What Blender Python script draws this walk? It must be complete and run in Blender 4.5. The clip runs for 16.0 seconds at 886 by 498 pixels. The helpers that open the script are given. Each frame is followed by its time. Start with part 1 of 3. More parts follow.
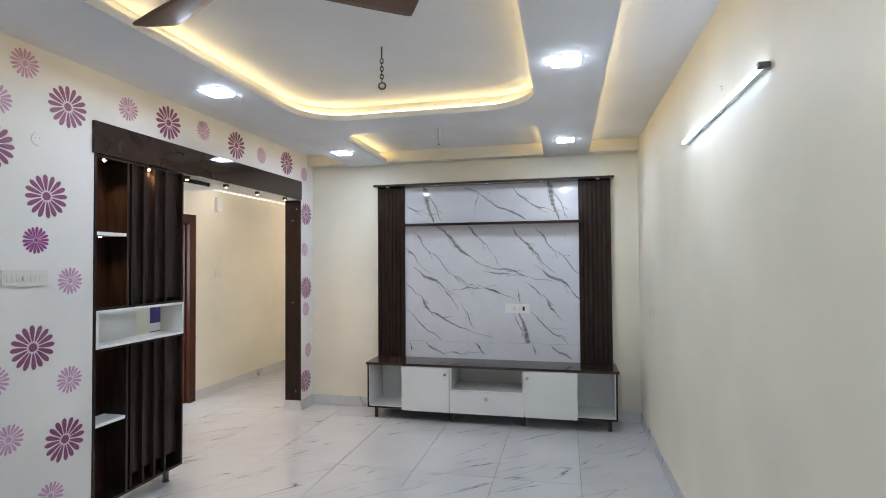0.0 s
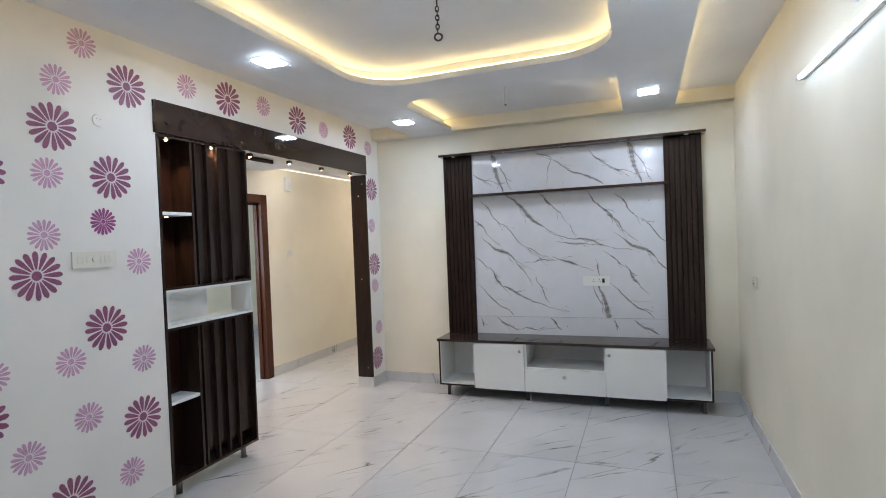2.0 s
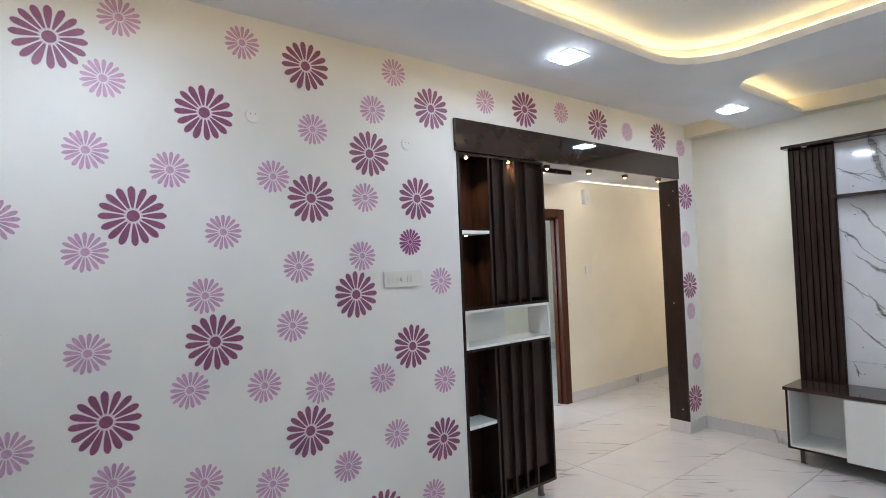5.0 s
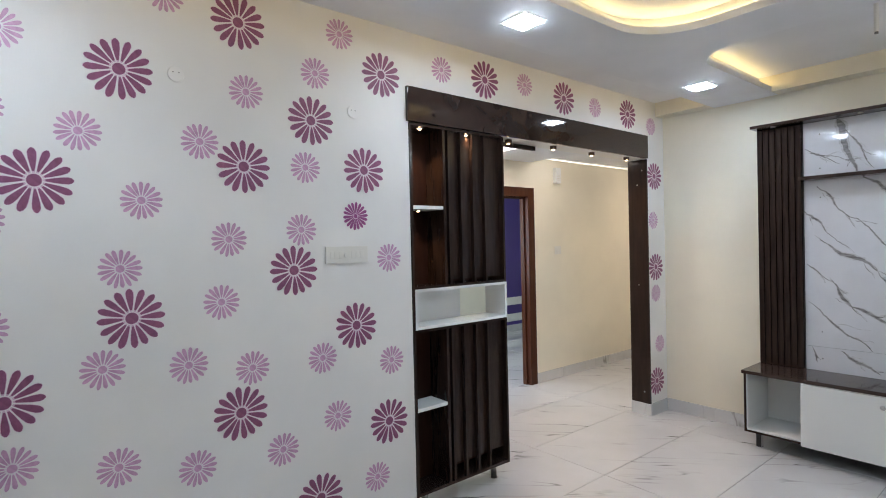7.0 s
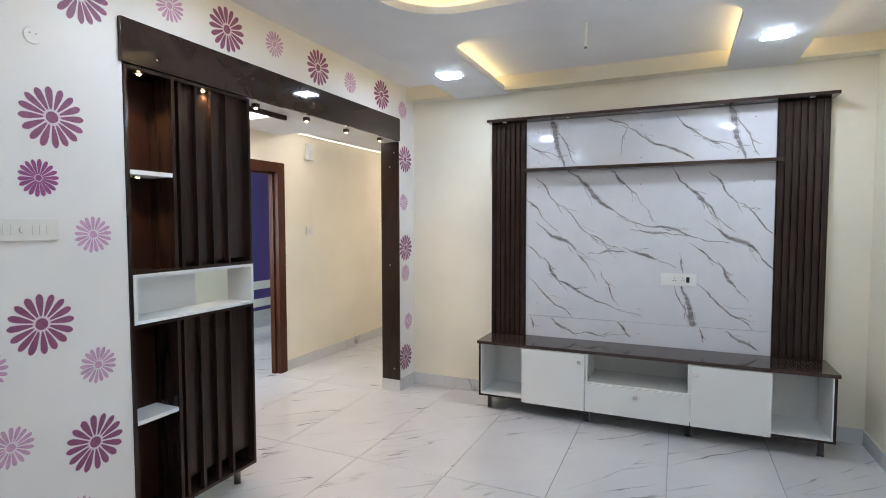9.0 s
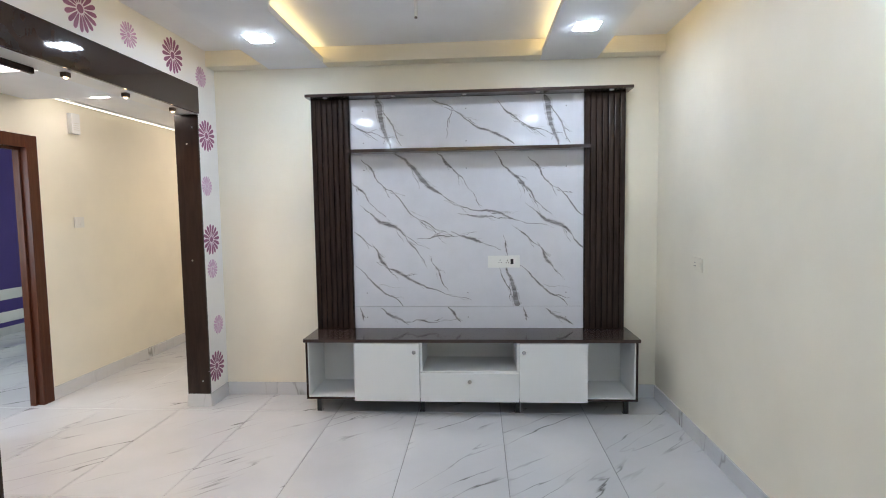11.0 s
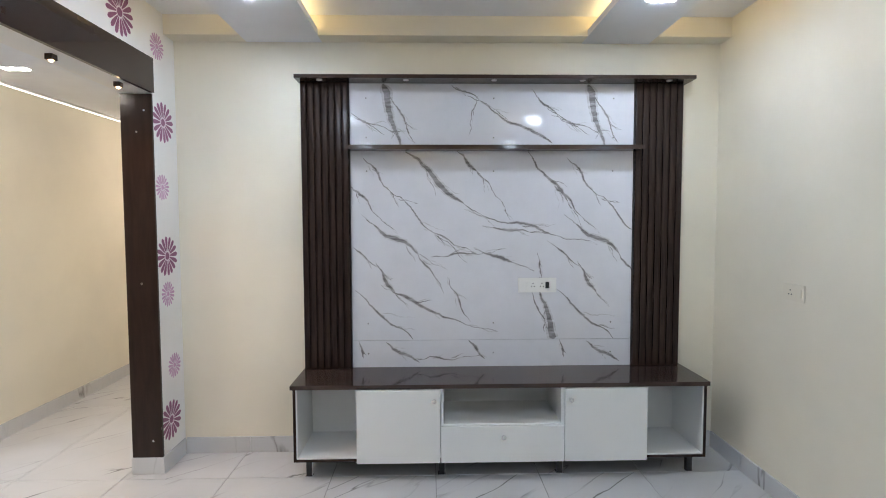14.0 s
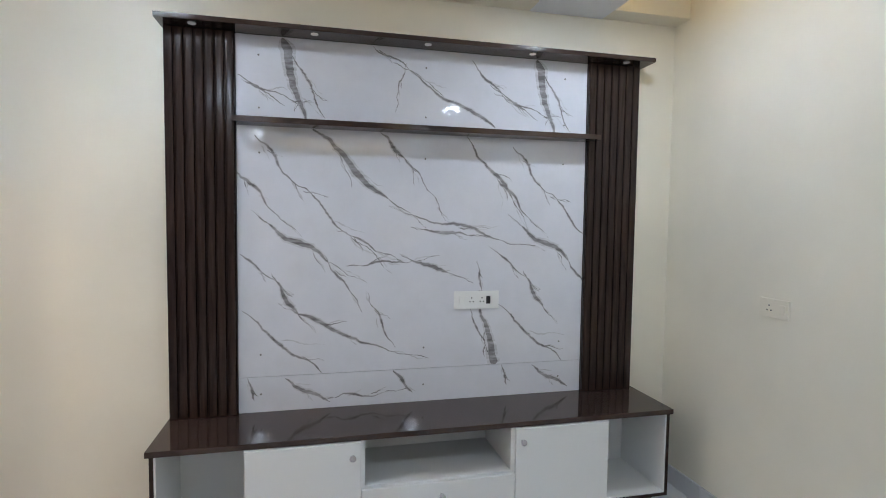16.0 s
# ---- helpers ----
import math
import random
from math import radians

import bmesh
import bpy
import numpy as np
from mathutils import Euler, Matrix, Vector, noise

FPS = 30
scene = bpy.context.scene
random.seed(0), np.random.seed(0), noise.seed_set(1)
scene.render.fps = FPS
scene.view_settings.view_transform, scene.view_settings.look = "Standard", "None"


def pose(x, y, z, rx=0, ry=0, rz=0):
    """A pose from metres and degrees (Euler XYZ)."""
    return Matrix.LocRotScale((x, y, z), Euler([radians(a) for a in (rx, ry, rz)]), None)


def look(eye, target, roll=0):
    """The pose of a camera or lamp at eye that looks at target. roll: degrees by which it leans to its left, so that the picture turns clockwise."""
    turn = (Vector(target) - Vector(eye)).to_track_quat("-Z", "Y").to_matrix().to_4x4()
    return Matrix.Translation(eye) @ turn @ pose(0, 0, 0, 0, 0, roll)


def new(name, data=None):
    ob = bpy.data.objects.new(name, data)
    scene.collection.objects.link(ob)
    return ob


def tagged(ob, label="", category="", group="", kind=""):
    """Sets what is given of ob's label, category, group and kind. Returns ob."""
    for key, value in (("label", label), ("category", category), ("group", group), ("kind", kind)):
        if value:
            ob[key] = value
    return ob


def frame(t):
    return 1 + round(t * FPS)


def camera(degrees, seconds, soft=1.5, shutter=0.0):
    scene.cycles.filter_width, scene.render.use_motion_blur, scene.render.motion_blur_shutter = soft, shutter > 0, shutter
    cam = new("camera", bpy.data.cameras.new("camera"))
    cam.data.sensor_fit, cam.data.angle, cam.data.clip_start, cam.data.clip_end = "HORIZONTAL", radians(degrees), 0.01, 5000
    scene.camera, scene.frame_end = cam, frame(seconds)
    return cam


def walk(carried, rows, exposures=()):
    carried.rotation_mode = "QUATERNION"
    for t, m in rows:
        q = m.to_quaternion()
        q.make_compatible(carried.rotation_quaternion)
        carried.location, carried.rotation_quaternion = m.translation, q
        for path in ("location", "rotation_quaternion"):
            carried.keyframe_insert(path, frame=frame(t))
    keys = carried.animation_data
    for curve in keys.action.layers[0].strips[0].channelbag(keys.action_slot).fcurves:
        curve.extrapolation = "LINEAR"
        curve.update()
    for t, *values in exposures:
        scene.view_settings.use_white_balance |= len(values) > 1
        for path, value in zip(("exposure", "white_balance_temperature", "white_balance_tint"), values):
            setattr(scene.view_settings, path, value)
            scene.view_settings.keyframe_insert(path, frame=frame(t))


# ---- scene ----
cam = camera(80.5, 16.0, soft=1.0)
PATH = [
    (0, (1.688, 1.25, 1.541), (1.234, 3.197, 1.588), -0.4),
    (0.5, (1.712, 1.302, 1.526), (1.236, 3.245, 1.524), -0.7),
    (1, (1.726, 1.352, 1.525), (1.186, 3.277, 1.49), -1.2),
    (1.5, (1.698, 1.42, 1.521), (1.076, 3.32, 1.474), -1.6),
    (2, (1.648, 1.501, 1.507), (0.927, 3.367, 1.468), -2.2),
    (2.5, (1.551, 1.624, 1.53), (0.706, 3.436, 1.518), -2.7),
    (3, (1.474, 1.691, 1.55), (0.515, 3.445, 1.576), -2.9),
    (3.5, (1.404, 1.726, 1.547), (0.277, 3.378, 1.582), -2.7),
    (4, (1.363, 1.755, 1.543), (0.078, 3.287, 1.581), -2.5),
    (4.5, (1.337, 1.793, 1.537), (-0.116, 3.166, 1.586), -2.4),
    (4.7, (1.342, 1.82, 1.541), (-0.169, 3.129, 1.593), -2.3),
    (5.4, (1.331, 1.904, 1.534), (-0.324, 3.03, 1.582), -2.1),
    (6.1, (1.333, 1.993, 1.526), (-0.348, 3.078, 1.543), -1.8),
    (6.8, (1.343, 2.072, 1.516), (-0.248, 3.283, 1.501), -1.4),
    (7, (1.351, 2.093, 1.517), (-0.203, 3.351, 1.495), -1.3),
    (7.5, (1.357, 2.148, 1.507), (-0.063, 3.556, 1.469), -0.9),
    (8, (1.346, 2.187, 1.503), (0.085, 3.738, 1.438), -0.7),
    (8.5, (1.297, 2.225, 1.493), (0.257, 3.931, 1.398), -0.4),
    (9, (1.208, 2.239, 1.494), (0.391, 4.061, 1.393), -0.1),
    (9.5, (1.144, 2.277, 1.508), (0.58, 4.193, 1.402), -0.7),
    (10, (1.124, 2.315, 1.483), (0.745, 4.276, 1.376), -0.8),
    (10.2, (1.095, 2.338, 1.481), (0.789, 4.311, 1.364), -0.9),
    (10.9, (1.039, 2.466, 1.467), (0.893, 4.455, 1.324), -0.9),
    (11.6, (0.951, 2.673, 1.446), (0.844, 4.663, 1.284), -0.8),
    (12.3, (0.836, 2.862, 1.451), (0.75, 4.853, 1.288), -0.7),
    (12.5, (0.798, 2.905, 1.459), (0.719, 4.897, 1.29), -0.6),
    (13, (0.703, 3.005, 1.48), (0.667, 4.999, 1.33), -0.6),
    (13.5, (0.616, 3.108, 1.488), (0.641, 5.103, 1.358), -0.4),
    (14, (0.553, 3.23, 1.477), (0.6, 5.226, 1.367), -0.2),
    (14.5, (0.519, 3.421, 1.484), (0.59, 5.419, 1.403), -0.2),
    (15, (0.489, 3.598, 1.501), (0.623, 5.592, 1.41), -0.2),
    (15.5, (0.464, 3.763, 1.505), (0.7, 5.746, 1.399), 0.1),
    (16, (0.428, 3.912, 1.481), (0.89, 5.855, 1.368), 0.7),
]
walk(cam, [(t, look(eye, target, roll)) for t, eye, target, roll in PATH], ((0, 0.62), (4.5, 0.62), (7, 0.58), (8.5, 0.72), (9.5, 0.84), (13, 0.78), (15, 0.74), (16, 0.64)))


# ---- light ----
world = bpy.data.worlds.new("world")
scene.world = world
world.use_nodes = True
wn = world.node_tree
sky = wn.nodes.new("ShaderNodeTexSky")
sky.sky_type = "NISHITA"
sky.sun_disc = False
sky.sun_elevation, sky.sun_rotation = radians(40), radians(200)
wn.links.new(sky.outputs[0], wn.nodes["Background"].inputs[0])
wn.nodes["Background"].inputs[1].default_value = 0.1

# strengths of the place's own lights
PANEL, TUBE, COVE, SPOT = 92.0, 6.0, 7.0, 7.0
COOL, WARM, NEUTRAL = (0.76, 0.89, 1.07), (1.0, 0.72, 0.30), (1.0, 0.66, 0.37)

# main dimensions
WX, EX, NY, SY = -1.015, 2.375, 6.535, -1.2        # room faces
LOW, HIGH = 2.572, 2.69                           # false ceiling and upper ceiling
OPEN_A, OPEN_B, OPEN_Z = 3.78, 6.265, 2.20        # opening in the flower wall
BACK = -1.183                                     # corridor side of that wall
CX = -2.37                                        # corridor's far wall


# ---- mesh helpers ----
ORIGIN = {}


def box(bm, x0, x1, y0, y1, z0, z1, bevel=0.0):
    made = bmesh.ops.create_cube(bm, size=1.0, matrix=Matrix.LocRotScale(
        ((x0 + x1) / 2, (y0 + y1) / 2, (z0 + z1) / 2), None, (abs(x1 - x0), abs(y1 - y0), abs(z1 - z0))))
    if bevel:
        edges = list({e for v in made["verts"] for e in v.link_edges})
        bmesh.ops.bevel(bm, geom=edges, offset=bevel, segments=2, affect="EDGES", profile=0.7)
    return bm


def boxes(*rows, bevel=0.0):
    bm = bmesh.new()
    for r in rows:
        box(bm, *r, bevel=bevel)
    return bm


def rod(bm, a, b, r, seg=16, r2=None):
    a, b = Vector(a), Vector(b)
    d = b - a
    m = Matrix.Translation((a + b) / 2) @ d.to_track_quat("Z", "Y").to_matrix().to_4x4()
    bmesh.ops.create_cone(bm, cap_ends=True, segments=seg, radius1=r, radius2=r if r2 is None else r2, depth=d.length, matrix=m)
    return bm


def rods(*rows, seg=16):
    bm = bmesh.new()
    for r in rows:
        rod(bm, r[0], r[1], r[2], r[3] if len(r) > 3 else seg, r[4] if len(r) > 4 else None)
    return bm


def thing(name, loc, label="", category="", group="", kind=""):
    ob = new(name)
    ob.location = loc
    ob.empty_display_size = 0.1
    ORIGIN[ob] = Vector(loc)
    return tagged(ob, label, category, group, kind)


def part(name, bm, material, parent=None, label="", smooth=False):
    """One bmesh, in world coordinates, as one mesh object under a thing or a part."""
    base = ORIGIN.get(parent, Vector())
    bmesh.ops.translate(bm, verts=bm.verts, vec=-base)
    bmesh.ops.recalc_face_normals(bm, faces=bm.faces)
    me = bpy.data.meshes.new(name)
    bm.to_mesh(me)
    bm.free()
    me.materials.append(material)
    if smooth:
        for p in me.polygons:
            p.use_smooth = len(p.vertices) <= 4
    ob = new(name, me)
    ob.parent = parent
    ORIGIN[ob] = base
    return tagged(ob, label)


def solid(name, bm, material, label="", category="", kind="", smooth=False):
    return tagged(part(name, bm, material, None, "", smooth), label, category, "", kind)


# ---- materials ----
def shader(name, colour, rough=0.5, metal=0.0):
    mat = bpy.data.materials.new(name)
    mat.use_nodes = True
    n = mat.node_tree.nodes
    b = n["Principled BSDF"]
    b.inputs["Base Color"].default_value = (*colour, 1)
    b.inputs["Roughness"].default_value = rough
    b.inputs["Metallic"].default_value = metal
    return mat, mat.node_tree, b


def add(tree, kind, **values):
    node = tree.nodes.new(kind)
    for k, v in values.items():
        node.inputs[k.replace("_", " ")].default_value = v
    return node


def ramp(tree, source, stops):
    node = tree.nodes.new("ShaderNodeValToRGB")
    while len(node.color_ramp.elements) < len(stops):
        node.color_ramp.elements.new(0.5)
    for e, (p, c) in zip(node.color_ramp.elements, stops):
        e.position, e.color = p, (*c, 1) if len(c) == 3 else c
    tree.links.new(source, node.inputs[0])
    return node


def bump(tree, b, source, strength, distance):
    node = add(tree, "ShaderNodeBump", Strength=strength, Distance=distance)
    tree.links.new(source, node.inputs["Height"])
    tree.links.new(node.outputs[0], b.inputs["Normal"])


def mix(tree, factor, a, b):
    node = tree.nodes.new("ShaderNodeMix")
    node.data_type = "RGBA"
    for socket, v in ((node.inputs[0], factor), (node.inputs[6], a), (node.inputs[7], b)):
        if hasattr(v, "is_linked"):
            tree.links.new(v, socket)
        else:
            socket.default_value = v if isinstance(v, float) else (*v, 1)
    return node.outputs[2]


def paint(name, colour, rough=0.5, grain=0.25):
    """Rolled wall paint: faint roller stipple, broad unevenness and a few scuffs."""
    mat, t, b = shader(name, colour, rough)
    co = add(t, "ShaderNodeTexCoord").outputs["Object"]
    broad = add(t, "ShaderNodeTexNoise", Scale=1.3, Detail=4.0)
    fine = add(t, "ShaderNodeTexNoise", Scale=180.0, Detail=3.0)
    wave = add(t, "ShaderNodeTexNoise", Scale=5.0, Detail=2.0)
    for node in (broad, fine, wave):
        t.links.new(co, node.inputs["Vector"])
    dark = tuple(c * 0.93 for c in colour)
    lite = tuple(min(c * 1.03, 0.9) for c in colour)
    col = ramp(t, broad.outputs[0], ((0.35, dark), (0.65, lite)))
    t.links.new(col.outputs[0], b.inputs["Base Color"])
    both = add(t, "ShaderNodeMath")
    both.operation = "MULTIPLY_ADD"
    t.links.new(wave.outputs[0], both.inputs[0])
    both.inputs[1].default_value = 6.0
    t.links.new(fine.outputs[0], both.inputs[2])
    bump(t, b, both.outputs[0], grain, 0.0012)
    return mat


def wood(name, dark, lite, rough, along="Z", gloss=0.0, wavy=False, scale=None):
    """Dark laminate or stained timber with grain along one axis; a wavy one is polished and slightly uneven."""
    mat, t, b = shader(name, dark, rough)
    co = add(t, "ShaderNodeTexCoord").outputs["Object"]
    mp = add(t, "ShaderNodeMapping")
    mp.inputs["Scale"].default_value = scale or {"X": (2, 45, 45), "Y": (45, 2, 45), "Z": (60, 60, 1.5)}[along]
    t.links.new(co, mp.inputs[0])
    g = add(t, "ShaderNodeTexNoise", Scale=1.0, Detail=6.0, Roughness=0.6, Distortion=0.6)
    t.links.new(mp.outputs[0], g.inputs["Vector"])
    c = ramp(t, g.outputs[0], ((0.36, dark), (0.62, lite)))
    t.links.new(c.outputs[0], b.inputs["Base Color"])
    r = ramp(t, g.outputs[0], ((0.3, (rough * 0.8,) * 3), (0.7, (rough * 1.25,) * 3)))
    t.links.new(r.outputs[0], b.inputs["Roughness"])
    b.inputs["Specular IOR Level"].default_value = gloss
    if wavy:
        sag = add(t, "ShaderNodeTexNoise", Scale=9.0, Detail=3.0, Roughness=0.55)
        t.links.new(co, sag.inputs["Vector"])
        bump(t, b, sag.outputs[0], 0.10, 0.004)
    else:
        bump(t, b, g.outputs[0], 0.12, 0.001)
    return mat


def veined_tile(name, base, vein, rough=0.05):
    """Polished porcelain tile: pale ground, clouding and broken diagonal streaks, different in each tile."""
    mat, t, b = shader(name, base, rough)
    co = add(t, "ShaderNodeTexCoord").outputs["Object"]
    info = t.nodes.new("ShaderNodeObjectInfo")
    shift = add(t, "ShaderNodeVectorMath")
    shift.operation = "MULTIPLY_ADD"
    t.links.new(info.outputs["Random"], shift.inputs[0])
    shift.inputs[1].default_value = (37.0, 61.0, 13.0)
    t.links.new(co, shift.inputs[2])
    turn = add(t, "ShaderNodeMapping")
    turn.inputs["Rotation"].default_value = (0, 0, radians(-44))
    t.links.new(shift.outputs[0], turn.inputs[0])
    mp = add(t, "ShaderNodeMapping")
    mp.inputs["Scale"].default_value = (0.8, 5.5, 1.0)
    t.links.new(turn.outputs[0], mp.inputs[0])
    n1 = add(t, "ShaderNodeTexNoise", Scale=1.0, Detail=4.0, Roughness=0.42, Distortion=0.2)
    t.links.new(mp.outputs[0], n1.inputs["Vector"])
    off = add(t, "ShaderNodeMath")
    off.operation = "SUBTRACT"
    t.links.new(n1.outputs[0], off.inputs[0])
    off.inputs[1].default_value = 0.5
    size = add(t, "ShaderNodeMath")
    size.operation = "ABSOLUTE"
    t.links.new(off.outputs[0], size.inputs[0])
    line = ramp(t, size.outputs[0], ((0.0, (1, 1, 1)), (0.013, (0, 0, 0))))
    m = add(t, "ShaderNodeMapping")
    m.inputs["Scale"].default_value = (2.2, 6.0, 1.0)
    m.inputs["Location"].default_value = (5, 3, 0)
    t.links.new(turn.outputs[0], m.inputs[0])
    n2 = add(t, "ShaderNodeTexNoise", Scale=1.0, Detail=2.0)
    t.links.new(m.outputs[0], n2.inputs["Vector"])
    some = ramp(t, n2.outputs[0], ((0.44, (0, 0, 0)), (0.54, (0.22, 0.22, 0.22)), (0.68, (1, 1, 1))))
    mask = add(t, "ShaderNodeMath")
    mask.operation = "MULTIPLY"
    t.links.new(line.outputs[0], mask.inputs[0])
    t.links.new(some.outputs[0], mask.inputs[1])
    cloud = add(t, "ShaderNodeTexNoise", Scale=2.5, Detail=4.0)
    t.links.new(shift.outputs[0], cloud.inputs["Vector"])
    ground = ramp(t, cloud.outputs[0], ((0.35, tuple(c * 0.93 for c in base)), (0.65, base)))
    t.links.new(mix(t, mask.outputs[0], ground.outputs[0], vein), b.inputs["Base Color"])
    b.inputs["Specular IOR Level"].default_value = 0.8
    return mat


def plain(name, colour, rough=0.35, metal=0.0):
    """A small moulded or metal surface with slight unevenness of gloss."""
    mat, t, b = shader(name, colour, rough, metal)
    co = add(t, "ShaderNodeTexCoord").outputs["Object"]
    n = add(t, "ShaderNodeTexNoise", Scale=30.0, Detail=3.0)
    t.links.new(co, n.inputs["Vector"])
    r = ramp(t, n.outputs[0], ((0.3, (rough * 0.96,) * 3), (0.7, (min(rough * 1.04, 1),) * 3)))
    t.links.new(r.outputs[0], b.inputs["Roughness"])
    return mat


def glow(name, colour, strength):
    mat, t, b = shader(name, (0.8, 0.8, 0.8), 0.4)
    b.inputs["Emission Color"].default_value = (*colour, 1)
    b.inputs["Emission Strength"].default_value = strength
    return mat


def sheet(name, colour, rough):
    """Glossy printed laminate on board: faint clouding, slightly wavy face."""
    mat, t, b = shader(name, colour, rough)
    co = add(t, "ShaderNodeTexCoord").outputs["Object"]
    cloud = add(t, "ShaderNodeTexNoise", Scale=6.0, Detail=5.0, Roughness=0.6)
    sag = add(t, "ShaderNodeTexNoise", Scale=24.0, Detail=3.0)
    for node in (cloud, sag):
        t.links.new(co, node.inputs["Vector"])
    c = ramp(t, cloud.outputs[0], ((0.35, tuple(v * 0.95 for v in colour)), (0.60, colour)))
    t.links.new(c.outputs[0], b.inputs["Base Color"])
    bump(t, b, sag.outputs[0], 0.16, 0.003)
    return mat


def stencil(name, colour, rough=0.5):
    """Sponged stencil paint: patchy cover."""
    mat, t, b = shader(name, colour, rough)
    co = add(t, "ShaderNodeTexCoord").outputs["Object"]
    n = add(t, "ShaderNodeTexNoise", Scale=38.0, Detail=5.0, Roughness=0.7)
    t.links.new(co, n.inputs["Vector"])
    c = ramp(t, n.outputs[0], ((0.3, tuple(v * 0.82 for v in colour)), (0.75, tuple(min(v * 1.25 + 0.02, 0.85) for v in colour))))
    t.links.new(c.outputs[0], b.inputs["Base Color"])
    bump(t, b, n.outputs[0], 0.2, 0.0006)
    return mat


def vein_ink(name, dark, pale):
    """Printed vein of the marble sheet: streaky ink that thins out towards the ground colour."""
    mat, t, b = shader(name, dark, 0.05)
    co = add(t, "ShaderNodeTexCoord").outputs["Object"]
    mp = add(t, "ShaderNodeMapping")
    mp.inputs["Rotation"].default_value = (0, radians(40), 0)
    mp.inputs["Scale"].default_value = (7, 1, 34)
    t.links.new(co, mp.inputs[0])
    n = add(t, "ShaderNodeTexNoise", Scale=1.0, Detail=6.0, Roughness=0.7)
    t.links.new(mp.outputs[0], n.inputs["Vector"])
    c = ramp(t, n.outputs[0], ((0.40, dark), (0.64, pale)))
    t.links.new(c.outputs[0], b.inputs["Base Color"])
    return mat


M_CREAM = paint("cream_paint", (0.82, 0.765, 0.635))
M_WHITE_WALL = paint("off_white_paint", (0.80, 0.785, 0.765))
M_CEIL = paint("ceiling_paint", (0.82, 0.835, 0.87), 0.6, 0.15)
M_PURPLE = paint("purple_paint", (0.055, 0.03, 0.21))
M_TILE = veined_tile("floor_tile", (0.575, 0.578, 0.59), (0.15, 0.145, 0.14), 0.045)
M_SKIRT = veined_tile("skirting_tile", (0.64, 0.64, 0.645), (0.30, 0.29, 0.28), 0.12)
M_GROUT = paint("grout", (0.26, 0.26, 0.26), 0.8)
M_DARK = wood("dark_laminate", (0.020, 0.0118, 0.0095), (0.031, 0.0182, 0.0142), 0.15, "Z", 0.32, False, (24, 24, 3.0))
# dark laminate again, with the spotlights' warm glow put into its colour
M_BAY = wood("warm_lit_laminate", (0.021, 0.0095, 0.0068), (0.0265, 0.0118, 0.0083), 0.20, "Z", 0.3, False, (20, 20, 3.0))
M_DARK_Y = wood("dark_laminate_across", (0.024, 0.0135, 0.0105), (0.036, 0.0205, 0.0155), 0.045, "Y", 0.5, True, (9, 7, 9))
M_FLUTE = wood("fluted_laminate", (0.019, 0.0112, 0.0092), (0.034, 0.0205, 0.0165), 0.17, "Z", 0.3, False, (38, 38, 3.0))
M_TOP = wood("dark_marble_top", (0.032, 0.019, 0.0155), (0.058, 0.037, 0.031), 0.085, "X", 0.5, False, (4, 9, 9))
M_FRAME = wood("red_brown_frame", (0.058, 0.018, 0.0095), (0.074, 0.024, 0.0125), 0.22, "Z", 0.2)
M_WHITE = plain("white_laminate", (0.78, 0.79, 0.78), 0.25)
M_PANEL = sheet("white_marble_laminate", (0.725, 0.73, 0.775), 0.06)
M_VEIN = vein_ink("grey_vein", (0.165, 0.157, 0.162), (0.45, 0.44, 0.46))
M_VEIN_SOFT = vein_ink("pale_vein", (0.50, 0.495, 0.51), (0.73, 0.735, 0.775))
M_PLASTIC = plain("white_plastic", (0.80, 0.80, 0.78), 0.3)
M_SWITCH = plain("cream_plastic", (0.72, 0.70, 0.65), 0.4)
M_CREAM_PLATE = plain("warm_cream_plastic", (0.76, 0.705, 0.58), 0.45)
M_BLACK = plain("black_plastic", (0.012, 0.012, 0.013), 0.3)
M_CHROME = plain("chrome", (0.75, 0.75, 0.77), 0.12, 1.0)
M_BRONZE = plain("brown_metal", (0.10, 0.07, 0.055), 0.35, 0.6)
M_KNOB = plain("crystal_knob", (0.82, 0.82, 0.83), 0.22, 1.0)
M_STEEL = plain("dull_steel", (0.20, 0.19, 0.18), 0.45, 1.0)
M_FAN = plain("brown_fan_enamel", (0.14, 0.072, 0.050), 0.42)
M_RUST = plain("dark_rusty_iron", (0.075, 0.055, 0.042), 0.6, 0.4)
M_ROSE = stencil("plum_stencil_paint", (0.225, 0.062, 0.142))
M_PINK = stencil("pink_stencil_paint", (0.53, 0.30, 0.46))
M_MAGENTA = stencil("magenta_stencil_paint", (0.27, 0.055, 0.20))
M_PANEL_LIGHT = glow("panel_light_glow", COOL, PANEL)
M_TUBE_LIGHT = glow("tube_glow", (0.66, 0.87, 1.20), TUBE * 0.95)
M_COVE_LIGHT = glow("cove_strip_glow", WARM, COVE)
M_COVE_DIM = glow("side_cove_strip_glow", WARM, COVE * 0.7)
M_SPOT_LIGHT = glow("spot_glow", NEUTRAL, SPOT)
M_LINE_LIGHT = glow("profile_light_glow", (1.0, 0.92, 0.80), 1.2)
M_HALL_LIGHT = glow("hall_panel_glow", (1.0, 0.93, 0.88), 24.0)
M_HALL_FILL = glow("hall_fill_panel_glow", (1.0, 0.87, 0.79), 36.0)

